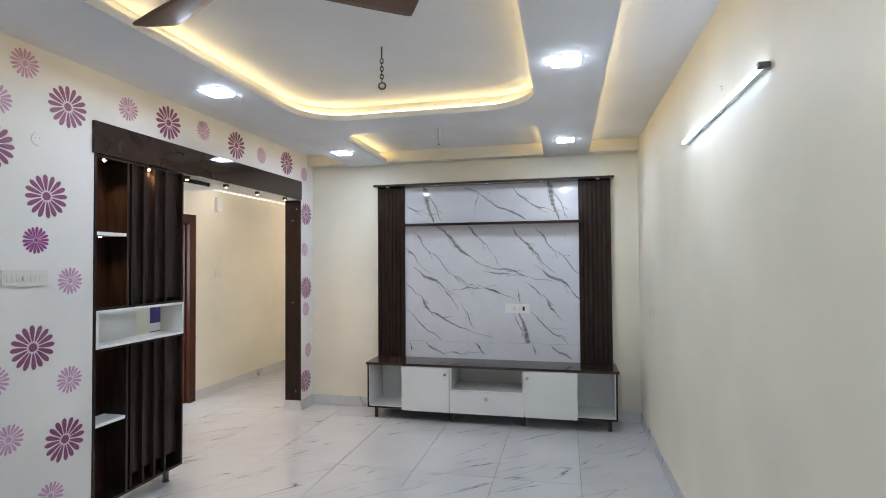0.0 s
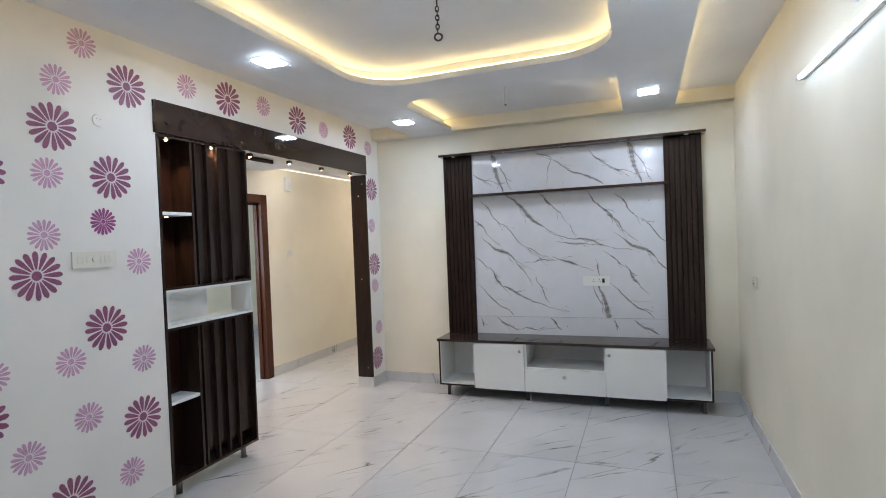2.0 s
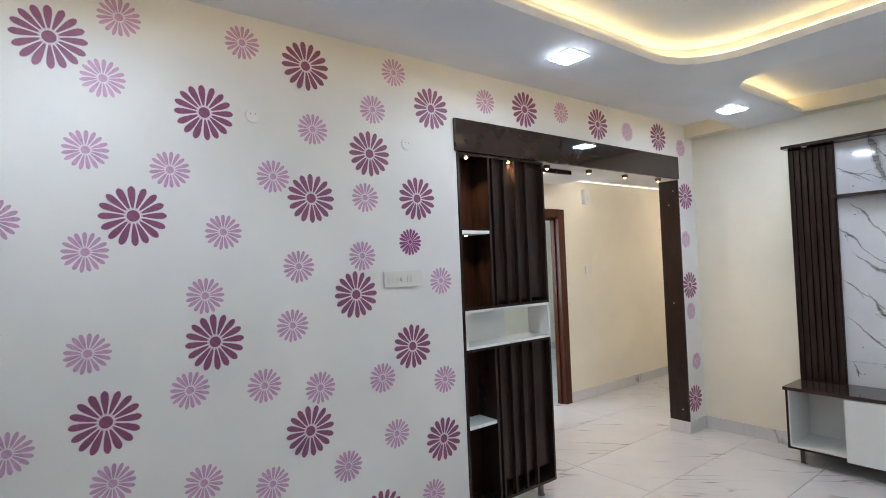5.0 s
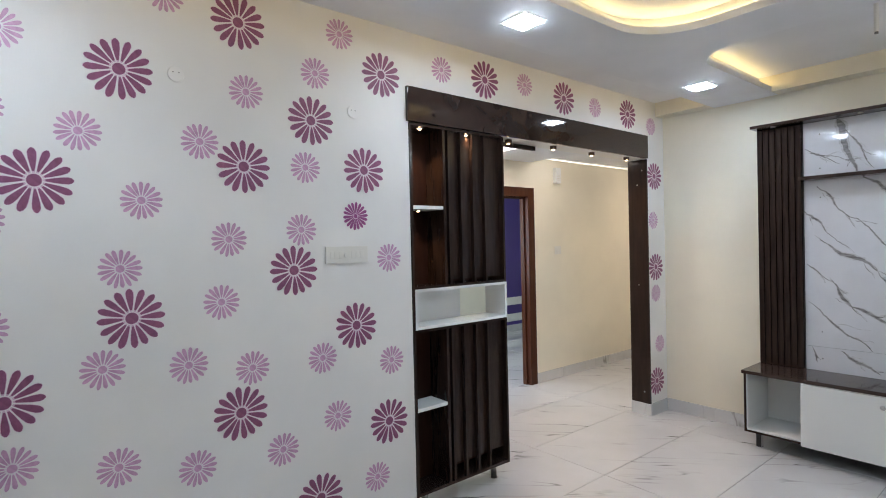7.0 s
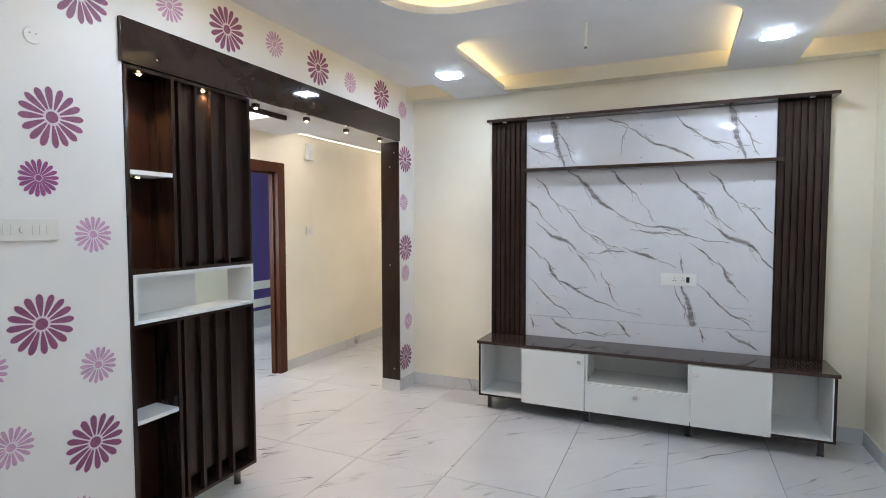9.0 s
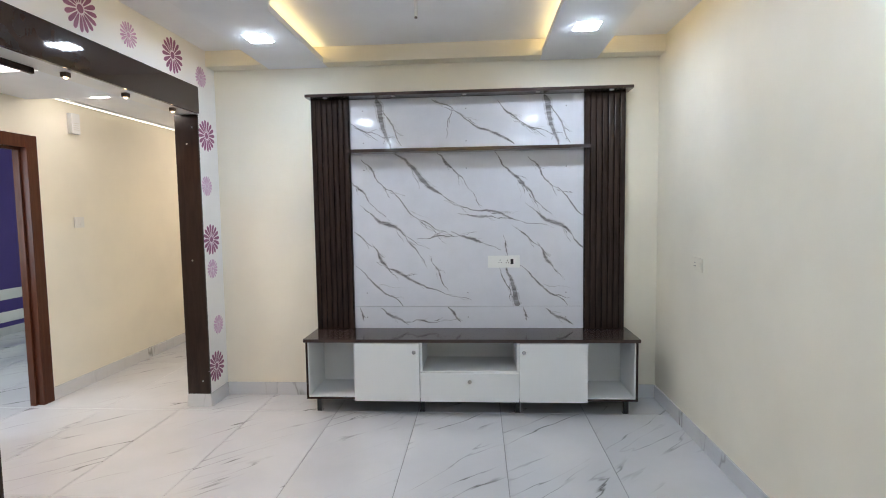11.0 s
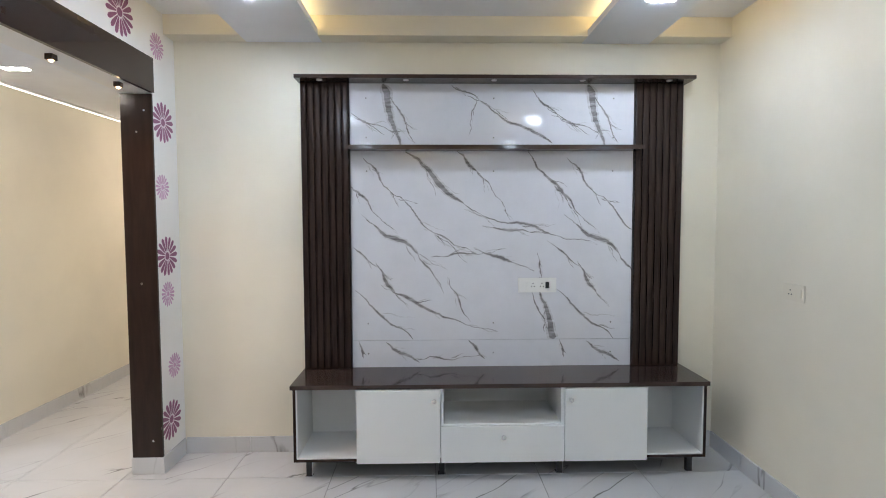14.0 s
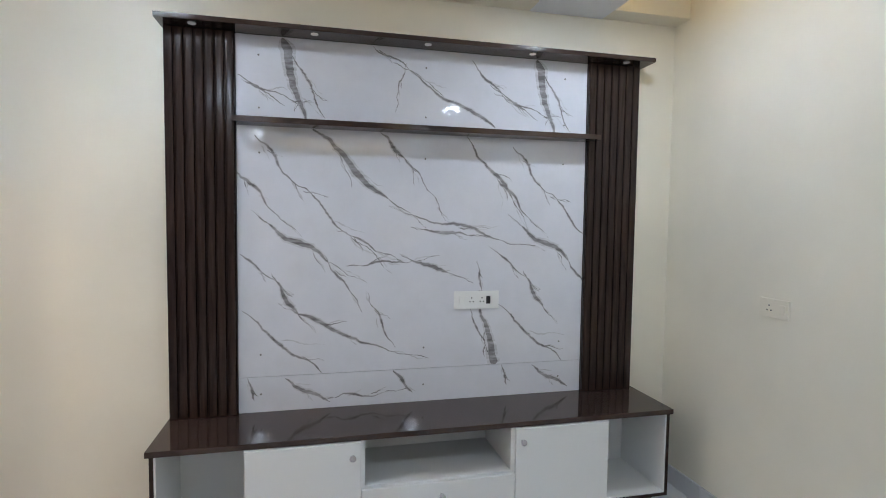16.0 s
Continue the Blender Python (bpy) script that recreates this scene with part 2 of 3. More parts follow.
# ---- structure: walls ----
TOP = 2.80
wall_west = solid("wall_west", boxes((BACK, WX, SY, OPEN_A, 0, TOP), (BACK, WX, OPEN_A, OPEN_B, OPEN_Z, TOP), (BACK, WX, OPEN_B, NY + 0.15, 0, TOP)),
                  M_WHITE_WALL, "off-white painted wall with plum and pink stencilled flowers", "wall", "structure")
solid("wall_north", boxes((WX, EX + 0.15, NY, NY + 0.15, 0, TOP)), M_CREAM, "cream painted wall behind the television unit", "wall", "structure")
solid("wall_east", boxes((EX, EX + 0.15, SY, NY, 0, TOP)), M_CREAM, "plain cream painted wall with a tube light", "wall", "structure")
solid("wall_south", boxes((BACK, EX + 0.15, SY - 0.15, SY, 0, TOP)), M_CREAM, "plain cream painted wall", "wall", "structure")
solid("beam_north", boxes((WX, EX, 6.41, NY, 2.5745, HIGH)), M_CREAM, "cream painted beam over the television wall", "beam", "structure")

# corridor and the room behind it
solid("wall_corridor_west", boxes((CX - 0.15, CX, 2.0, 5.09, 0, TOP), (CX - 0.15, CX, 5.09, 6.35, 2.075, TOP), (CX - 0.15, CX, 6.35, 9.4, 0, TOP)),
      M_CREAM, "cream painted corridor wall", "wall", "structure")
solid("wall_corridor_east", boxes((BACK, BACK + 0.15, NY + 0.15, 9.4, 0, TOP)), M_CREAM, "cream painted corridor wall", "wall", "structure")
solid("wall_corridor_north", boxes((CX - 0.15, BACK + 0.15, 9.4, 9.55, 0, TOP)), M_CREAM, "cream painted corridor end wall", "wall", "structure")
solid("wall_corridor_south", boxes((CX - 0.15, BACK, 1.85, 2.0, 0, TOP)), M_CREAM, "cream painted corridor end wall", "wall", "structure")
RX = -4.85
solid("wall_bedroom_west", boxes((RX - 0.15, RX, 4.0, 8.42, 0, TOP), (RX - 0.15, RX, 8.88, 9.4, 0, TOP)), M_CREAM, "cream painted bedroom wall", "wall", "structure")
wall_purple = solid("wall_bedroom_feature", boxes((RX - 0.15, RX, 8.42, 8.88, 0, TOP)), M_PURPLE, "deep purple painted bedroom wall with white bands", "wall", "structure")
part("white_band", boxes((RX, RX + 0.003, 8.42, 8.88, 0.44, 0.57)), M_WHITE_WALL, wall_purple, "white painted band")
part("white_band", boxes((RX, RX + 0.003, 8.42, 8.88, 0.16, 0.29)), M_WHITE_WALL, wall_purple, "white painted band")
solid("wall_bedroom_north", boxes((RX - 0.15, CX - 0.15, 9.4, 9.55, 0, TOP)), M_CREAM, "cream painted bedroom wall", "wall", "structure")
solid("wall_bedroom_south", boxes((RX - 0.15, RX + 0.5, 3.85, 4.0, 0, TOP), (CX - 0.75, CX - 0.15, 3.85, 4.0, 0, TOP), (RX + 0.5, CX - 0.75, 3.85, 4.0, 0, 0.9), (RX + 0.5, CX - 0.75, 3.85, 4.0, 2.1, TOP)),
      M_CREAM, "cream painted bedroom wall with an assumed, unseen window opening", "wall", "structure")
solid("ceiling_bedroom", boxes((RX - 0.15, CX - 0.15, 3.85, 9.55, TOP, TOP + 0.1)), M_CEIL, "white painted bedroom ceiling", "ceiling", "structure")
solid("ceiling_corridor", boxes((CX, BACK, 5.58, 9.4, 2.42, 2.69)), M_CEIL, "white painted corridor ceiling", "ceiling", "structure")
solid("ceiling_corridor_south", boxes((CX, BACK, 2.0, 5.58, 2.42, 2.69)), M_CEIL, "white painted corridor ceiling beyond the beam", "ceiling", "structure")
solid("beam_corridor", boxes((CX, BACK, 5.58, 6.30, 2.35, 2.419)), M_CEIL, "white painted beam across the corridor", "beam", "structure")

# added bluish area lamp in an assumed, unseen window opening; brightens the bedroom
fill_lamp = bpy.data.lights.new("bedroom_fill_light", "AREA")
fill_lamp.shape, fill_lamp.size, fill_lamp.size_y, fill_lamp.energy, fill_lamp.color = "RECTANGLE", 1.2, 1.2, 45.0, (0.66, 0.82, 1.0)
fill_ob = new("bedroom_fill_light", fill_lamp)
fill_ob.matrix_world = look((-3.7, 3.9, 1.5), (-3.7, 6.0, 1.2))


# ---- structure: ceilings ----
def rounded(x0, x1, y0, y1, r, seg=10):
    pts = []
    for cx, cy, a in ((x1 - r, y0 + r, -90), (x1 - r, y1 - r, 0), (x0 + r, y1 - r, 90), (x0 + r, y0 + r, 180)):
        pts += [(cx + r * math.cos(radians(a + 90 * k / seg)), cy + r * math.sin(radians(a + 90 * k / seg))) for k in range(seg + 1)]
    return pts


def bay(x0, x1, y0, y1, r, seg=10):
    """A recess open to the north, with rounded near corners, walked from its east end to its west end."""
    pts = [(x1, y1)]
    for cx, a in ((x1 - r, 0), (x0 + r, -90)):
        pts += [(cx + r * math.cos(radians(a - 90 * k / seg)), y0 + r + r * math.sin(radians(a - 90 * k / seg))) for k in range(seg + 1)]
    return pts + [(x0, y1)]


def slab(loops, z0, z1):
    bm = bmesh.new()
    edges = []
    for loop in loops:
        vs = [bm.verts.new((x, y, z0)) for x, y in loop]
        edges += [bm.edges.new((vs[i], vs[(i + 1) % len(vs)])) for i in range(len(vs))]
    made = bmesh.ops.triangle_fill(bm, use_beauty=True, use_dissolve=False, edges=edges)
    faces = [g for g in made["geom"] if isinstance(g, bmesh.types.BMFace)]
    up = bmesh.ops.extrude_face_region(bm, geom=faces)
    bmesh.ops.translate(bm, verts=[g for g in up["geom"] if isinstance(g, bmesh.types.BMVert)], vec=(0, 0, z1 - z0))
    return bm


def ribbon(loop, z0, z1, closed=True):
    bm = bmesh.new()
    lo = [bm.verts.new((x, y, z0)) for x, y in loop]
    hi = [bm.verts.new((x, y, z1)) for x, y in loop]
    for i in range(len(loop) if closed else len(loop) - 1):
        j = (i + 1) % len(loop)
        bm.faces.new((lo[i], lo[j], hi[j], hi[i]))
    return bm


TRAY = (-0.14, 1.515, 0.4, 4.79)
BAY = (-0.11, 1.50, 5.17)
LIP = LOW + 0.040
outer = [(-0.57, -0.2), (1.92, -0.2), (1.92, NY - 0.002)] + bay(BAY[0], BAY[1], BAY[2], NY - 0.002, 0.26) + [(-0.57, NY - 0.002)]
solid("ceiling_lower", slab([outer, rounded(*TRAY, 0.34)], LOW, LIP), M_CEIL, "white false ceiling with rounded cove cut-outs", "ceiling", "structure")
G = 0.08
inner = [(-0.57 + G, -0.2), (1.92 - G, -0.2), (1.92 - G, 6.408)] + bay(BAY[0] - G, BAY[1] + G, BAY[2], 6.408, 0.26) + [(-0.57 + G, 6.408)]
solid("ceiling_boxing", slab([inner, rounded(TRAY[0] - G, TRAY[1] + G, TRAY[2] - G, TRAY[3] + G, 0.38)], LIP, HIGH), M_CEIL, "white false ceiling boxing", "ceiling", "structure")
solid("ceiling_upper", boxes((WX, EX, SY, NY, HIGH, TOP)), M_CEIL, "flat white painted ceiling", "ceiling", "structure")
e = 0.006
strip = thing("cove_strip_light", (0.7, 2.6, LIP), "warm white strip light hidden in the ceiling cove", "strip light")
part("led_strip", ribbon(rounded(TRAY[0] - G + e, TRAY[1] + G - e, TRAY[2] - G + e, TRAY[3] + G - e, 0.38), LIP + 0.012, LIP + 0.030), M_COVE_LIGHT, strip)
for xx in (BAY[0] - G + e, BAY[1] + G - e, 1.92 - G + e, -0.57 + G - e):
    y0 = -0.15 if xx > 1.7 or xx < -0.4 else BAY[2] + 0.28
    s = thing("cove_strip_light", (xx, y0, LIP), "warm white strip light hidden in the ceiling cove", "strip light")
    part("led_strip", ribbon([(xx, y0), (xx, 6.40)], LIP + 0.012, LIP + 0.030, False), M_COVE_DIM if xx < -0.4 else M_COVE_LIGHT, s)

# ---- television wall panel ----
PY = 6.49
tv = thing("television_wall_panel", (0.935, NY, 0.56), "white marble laminate television panel with dark fluted sides", "wall panel")
part("marble_panel", boxes((0.06, 1.818, PY, NY - 0.002, 0.724, 2.314), bevel=0.001), M_PANEL, tv)
part("marble_strip", boxes((0.06, 1.818, PY, NY - 0.002, 0.553, 0.722), bevel=0.001), M_PANEL, tv)
for x0, x1 in ((-0.235, 0.058), (1.820, 2.118)):
    part("column_board", boxes((x0, x1, 6.475, NY - 0.002, 0.553, 2.314)), M_DARK, tv)
    n = 7
    w = (x1 - x0) / n
    for k in range(n):
        part("flute", boxes((x0 + k * w + 0.002, x0 + (k + 1) * w - 0.003, 6.462, 6.4755, 0.554, 2.313), bevel=0.009), M_FLUTE, tv)
crown = part("crown_shelf", boxes((-0.247, 2.146, 6.370, NY - 0.002, 2.315, 2.337), bevel=0.002), M_TOP, tv)
part("narrow_shelf", boxes((0.055, 1.85, 6.385, 6.454, 1.902, 1.928), bevel=0.002), M_TOP, tv, "thin dark shelf across the marble")
part("shelf_back", boxes((0.0605, 1.8175, 6.454, PY, 1.902, 1.928)), M_TOP, tv)
for xx in (-0.105, 0.41, 0.937, 1.473, 2.0):
    part("spotlight", rods(((xx, 6.412, 2.3115), (xx, 6.412, 2.316), 0.017), seg=20), M_PLASTIC, crown, "small unlit recessed spotlight")
for xx in (0.16, 0.945, 1.69):
    for zz in (2.225, 1.985, 1.78, 0.83, 0.64):
        part("screw_cap", rods(((xx, PY - 0.0015, zz), (xx, PY + 0.001, zz), 0.0045), seg=8), M_STEEL, tv)


def vein(bm, a, b, wide, peak, rnd, zlim, lift):
    """A wandering streak from a to b on the panel, widest at the share peak of its length and frayed towards its ends."""
    n = max(4, int(math.dist(a, b) / 0.008))
    dx, dz = b[0] - a[0], b[1] - a[1]
    L = math.hypot(dx, dz)
    nx, nz = -dz / L, dx / L
    phase, sway = rnd.uniform(0, 6.28), rnd.uniform(0.5, 1.0) * 0.05 * L
    left, right, drift, fray = [], [], 0.0, [0.0, 0.0]
    for i in range(n + 1):
        f = i / n
        drift = drift * 0.86 + rnd.uniform(-1, 1) * 0.0030
        off = (drift + sway * math.sin(phase + 5.5 * f)) * min(1, 5 * f, 5 * (1 - f))
        swell = f / peak if f < peak else (1 - f) / (1 - peak) if peak < 1 else 1
        w = wide * (0.16 + 0.84 * max(swell, 0.0) ** 0.8) / 2
        x, z = a[0] + dx * f + nx * off, a[1] + dz * f + nz * off
        for k, (side, sgn) in enumerate(((left, 1), (right, -1))):
            fray[k] = fray[k] * 0.5 + rnd.uniform(-0.5, 0.5)
            ss = sgn * max(w * 0.25, w * 0.9 + fray[k] * 0.0022)
            side.append(bm.verts.new((min(max(x + nx * ss, 0.0615), 1.8165), PY - lift, min(max(z + nz * ss, zlim[0]), zlim[1]))))
    for i in range(n):
        bm.faces.new((left[i], left[i + 1], right[i + 1], right[i]))


REPEAT = 1.265      # the printed sheet repeats along the wall


def streaks(rows, zlim, seed, wide, lift, twigs):
    """The veins of one sheet (x z x z width peak) with hair-thin tails and side branches."""
    rnd = random.Random(seed)
    bm = bmesh.new()
    for x0, z0, x1, z1, w, peak in rows:
        state = rnd.random()
        for k in (-1, 0, 1):
            own = random.Random(state)
            a, b = (x0 + REPEAT * k, z0), (x1 + REPEAT * k, z1)
            if min(a[0], b[0]) < 0.03 or max(a[0], b[0]) > 1.85:
                continue
            lift += 0.000004
            vein(bm, a, b, w * wide, peak, own, zlim, lift)
            dx, dz = b[0] - a[0], b[1] - a[1]
            tails = [(b, own.uniform(0.4, 0.8), own.uniform(-12, 12)), (a, -own.uniform(0.15, 0.35), own.uniform(-12, 12))]
            for _ in range(twigs):
                f = own.uniform(0.15, 0.85)
                tails.append(((a[0] + dx * f, a[1] + dz * f), own.uniform(0.2, 0.45), own.choice((-1, 1)) * own.uniform(12, 34)))
            for p, far, turn in tails:
                t = radians(turn)
                q = (p[0] + far * (dx * math.cos(t) - dz * math.sin(t)), p[1] + far * (dx * math.sin(t) + dz * math.cos(t)))
                if 0.07 < p[0] < 1.81 and 0.07 < q[0] < 1.81 and zlim[0] < q[1] < zlim[1] and math.dist(p, q) > 0.02:
                    lift += 0.000004
                    vein(bm, p, q, 0.0050 * wide, 0.15, own, zlim, lift)
    return bm


UPPER = ((0.265, 2.31, 0.37, 1.94, 0.050, 0.1), (0.31, 2.23, 0.46, 1.95, 0.012, 0.4), (0.07, 2.13, 0.35, 2.00, 0.009, 0.3),
         (0.68, 2.31, 0.86, 2.21, 0.010, 0.5), (0.86, 2.21, 1.31, 1.95, 0.019, 0.8), (0.84, 2.22, 0.80, 2.08, 0.008, 0.5), (1.18, 2.28, 1.35, 2.11, 0.013, 0.6), (1.35, 2.11, 1.54, 2.00, 0.008, 0.3))
MIDDLE = ((0.40, 1.90, 0.76, 1.58, 0.036, 0.6), (0.72, 1.90, 0.84, 1.78, 0.020, 0.7), (0.84, 1.78, 0.99, 1.60, 0.009, 0.1), (0.14, 1.86, 0.30, 1.66, 0.013, 0.5),
          (0.30, 1.66, 0.57, 1.40, 0.010, 0.7), (1.16, 1.90, 1.41, 1.59, 0.019, 0.8), (0.89, 1.50, 1.34, 1.38, 0.016, 0.7), (0.94, 1.43, 1.17, 1.40, 0.020, 0.5),
          (0.20, 1.45, 0.47, 1.27, 0.031, 0.5), (0.87, 1.28, 1.07, 1.21, 0.021, 0.7), (0.07, 1.31, 0.23, 1.18, 0.010, 0.2), (0.23, 1.18, 0.33, 1.02, 0.023, 0.6),
          (0.33, 1.02, 0.77, 0.82, 0.021, 0.15), (0.08, 1.04, 0.44, 0.73, 0.013, 0.5), (1.24, 1.03, 1.33, 0.726, 0.048, 0.97), (0.67, 1.07, 0.80, 0.84, 0.010, 0.4))
MINOR = ((0.47, 1.27, 0.58, 1.12, 0.012, 0.5), (0.57, 1.40, 0.74, 1.31, 0.010, 0.3), (0.62, 1.25, 0.88, 1.27, 0.009, 0.3), (1.23, 1.24, 1.25, 1.12, 0.013, 0.5), (1.19, 1.02, 1.28, 0.81, 0.010, 0.4), (0.06, 1.69, 0.23, 1.50, 0.016, 0.2))
BOTTOM = ((0.27, 0.71, 0.48, 0.58, 0.023, 0.5), (0.10, 0.72, 0.13, 0.61, 0.013, 0.5), (0.50, 0.60, 0.74, 0.61, 0.010, 0.4), (0.79, 0.72, 0.89, 0.60, 0.019, 0.4))
for rows, zlim, seed in ((UPPER, (1.93, 2.313), 3), (MIDDLE + MINOR, (0.725, 1.901), 5), (BOTTOM, (0.554, 0.721), 7)):
    part("pale_vein", streaks(rows, zlim, seed, 1.7, 0.0006, 2), M_VEIN_SOFT, tv, "pale grey printed marble veins")
    part("vein", streaks(rows, zlim, seed, 0.95, 0.0016, 1), M_VEIN, tv, "grey printed marble veins")

# socket plate on the panel
sk = thing("socket_plate", (1.22, PY, 1.02), "white plastic switch and socket plate on the marble panel", "socket plate")
plate = part("plate", boxes((1.100, 1.341, PY - 0.010, PY - 0.0005, 1.022, 1.114), bevel=0.003), M_PLASTIC, sk)
for x0 in (1.128, 1.152):
    part("switch", boxes((x0, x0 + 0.021, PY - 0.014, PY - 0.009, 1.048, 1.088), bevel=0.002), M_PLASTIC, plate)
part("black_module", boxes((1.272, 1.294, PY - 0.0125, PY - 0.009, 1.048, 1.088), bevel=0.001), M_BLACK, plate, "black module")
part("switch", boxes((1.297, 1.312, PY - 0.0125, PY - 0.009, 1.048, 1.088), bevel=0.002), M_PLASTIC, plate)
for x0 in (1.193, 1.249):
    part("socket_holes", rods(*[((x0 + dx, PY - 0.0115, 1.068 + dz), (x0 + dx, PY - 0.009, 1.068 + dz), 0.0035) for dx, dz in ((0, 0.011), (-0.009, -0.008), (0.009, -0.008))], seg=8), M_BLACK, plate)

# ---- television console ----
con = thing("television_console", (0.95, 6.33, 0.0), "long low television console, white fronts under a dark glossy top", "tv console")
FY = 6.135
part("top", boxes((-0.240, 2.143, FY - 0.008, NY - 0.012, 0.5288, 0.5526), bevel=0.002), M_TOP, con, "dark glossy top")
for x0, x1 in ((-0.226, -0.210), (2.112, 2.128)):
    part("side_panel", boxes((x0, x1, FY, NY - 0.012, 0.112, 0.5288)), M_DARK, con)
part("base_board", boxes((-0.210, 2.112, FY, NY - 0.012, 0.112, 0.1268)), M_DARK, con)
part("back_panel", boxes((-0.210, 2.112, NY - 0.022, NY - 0.012, 0.1268, 0.5288)), M_WHITE, con)
part("lining", boxes((-0.210, 2.112, FY + 0.004, NY - 0.022, 0.1268, 0.1348), (-0.210, -0.203, FY + 0.002, NY - 0.022, 0.1348, 0.5288), (2.105, 2.112, FY + 0.002, NY - 0.022, 0.1348, 0.5288)), M_WHITE, con)
for x0 in (0.128, 0.604, 1.291, 1.766):
    part("divider", boxes((x0, x0 + 0.018, FY + 0.002, NY - 0.022, 0.1348, 0.5288)), M_WHITE, con)
part("inner_shelf", boxes((0.622, 1.291, FY + 0.002, NY - 0.022, 0.307, 0.3229)), M_WHITE, con)


def knob(parent, x, y, z):
    part("knob", rods(((x, y, z), (x, y - 0.012, z), 0.006, 12, 0.006)), M_CHROME, parent, "chrome knob", True)
    part("knob_head", rods(((x, y - 0.012, z), (x, y - 0.026, z), 0.011, 20, 0.0145)), M_KNOB, parent, "", True)


for x0, x1, kx in ((0.131, 0.602, 0.567), (1.309, 1.779, 1.338)):
    d = part("door", boxes((x0, x1, FY - 0.020, FY - 0.001, 0.107, 0.5248), bevel=0.0015), M_WHITE, con, "flat white cabinet door")
    knob(d, kx, FY - 0.020, 0.4684)
d = part("drawer_front", boxes((0.607, 1.305, FY - 0.020, FY - 0.001, 0.107, 0.315), bevel=0.0015), M_WHITE, con, "flat white drawer front")
knob(d, 0.958, FY - 0.020, 0.2585)
for lx in (-0.155, 0.612, 1.300, 2.065):
    leg = part("leg", boxes((lx - 0.016, lx + 0.016, 6.195, 6.227, 0.004, 0.112), bevel=0.002), M_BLACK, con)
    part("chrome_edge", boxes((lx + 0.0165, lx + 0.020, 6.195, 6.227, 0.004, 0.112)), M_CHROME, leg)
    part("foot", boxes((lx - 0.022, lx + 0.022, 6.189, 6.233, 0.0, 0.004)), M_CHROME, leg)

def beam(x, y, z, watts=6.0):
    """The warm cone of light below a small spotlight."""
    lamp = bpy.data.lights.new("spot_beam", "SPOT")
    lamp.energy, lamp.color, lamp.spot_size, lamp.spot_blend, lamp.shadow_soft_size = watts, NEUTRAL, radians(100), 0.8, 0.012
    new("spot_beam", lamp).matrix_world = look((x, y, z), (x, y + 0.0001, z - 1))


# ---- portal of the opening: fascia, lining and spotlights ----
portal = thing("opening_portal", (WX, 5.08, 0.0), "dark glossy laminate portal round the corridor opening", "door portal")
part("fascia", boxes((WX - 0.002, WX + 0.020, 3.766, 6.250, 2.196, 2.387), bevel=0.0015), M_DARK_Y, portal, "dark glossy fascia board")
part("jamb_lining", boxes((BACK - 0.004, WX + 0.002, OPEN_B - 0.016, OPEN_B - 0.001, 0.1015, 2.192)), M_DARK, portal, "dark jamb board")
for xx, zz in ((-1.055, 2.10), (-1.10, 1.98), (-1.10, 1.12), (-1.065, 0.20)):
    part("screw", rods(((xx, OPEN_B - 0.0185, zz), (xx, OPEN_B - 0.0155, zz), 0.006), seg=10), M_CHROME, portal)
for yy, xx in ((3.885, -1.052), (4.232, -1.046), (4.65, -1.088), (5.10, -1.075), (5.575, -1.085), (6.035, -1.068)):
    s = thing("spotlight", (xx, yy, OPEN_Z), "small lit black spotlight under the portal", "spotlight", "spotlights of the portal")
    part("housing", boxes((xx - 0.017, xx + 0.017, yy - 0.017, yy + 0.017, 2.174, OPEN_Z - 0.0005), bevel=0.003), M_BRONZE, s)
    part("lens", rods(((xx, yy, 2.166), (xx, yy, 2.1745), 0.006, 16, 0.012)), M_SPOT_LIGHT, s)
    beam(xx, yy, 2.161)

# ---- partition cabinet in the opening ----
cab = thing("partition_cabinet", (-1.14, 4.18, 0.0), "tall dark laminate partition cabinet with slats and white niche", "cabinet")
CF, CB, Y0, Y1, D = -1.008, -1.186, 3.782, 4.518, 4.016     # front, back, ends, divider
part("side_panel", boxes((CB, CF, Y0, Y0 + 0.016, 0.10, 2.19)), M_DARK, cab)
part("side_panel", boxes((CB, CF, Y1 - 0.016, Y1, 0.10, 1.034)), M_DARK, cab)
part("side_panel", boxes((CB, CF, Y1 - 0.016, Y1, 1.262, 2.19)), M_DARK, cab)
part("base_board", boxes((CB, CF, Y0 + 0.016, Y1 - 0.016, 0.10, 0.118)), M_DARK, cab)
part("top_board", boxes((CB, CF, Y0 + 0.016, Y1 - 0.016, 2.176, 2.192)), M_DARK, cab)
part("lower_board", boxes((CB, CF, Y0 + 0.016, Y1 - 0.016, 1.018, 1.034)), M_DARK, cab)
part("upper_board", boxes((CB, CF, Y0 + 0.016, Y1 - 0.016, 1.262, 1.278)), M_DARK, cab)
for z0, z1 in ((0.118, 1.018), (1.278, 2.176)):
    part("back_panel", boxes((CB + 0.004, CB + 0.014, Y0 + 0.016, Y1 - 0.016, z0, z1)), M_BAY, cab)
    part("divider", boxes((CB + 0.014, CF, D, D + 0.018, z0, z1)), M_DARK, cab)
    n = 4
    for k in range(n):
        y0 = 4.062 + k * 0.097
        part("slat", boxes((CB + 0.1415, CF - 0.010, y0, y0 + 0.016, z0, z1)), M_DARK, cab)
part("inner_panel", boxes((CB + 0.135, CB + 0.141, D + 0.018, Y1 - 0.016, 0.20, 1.018)), M_DARK, cab)
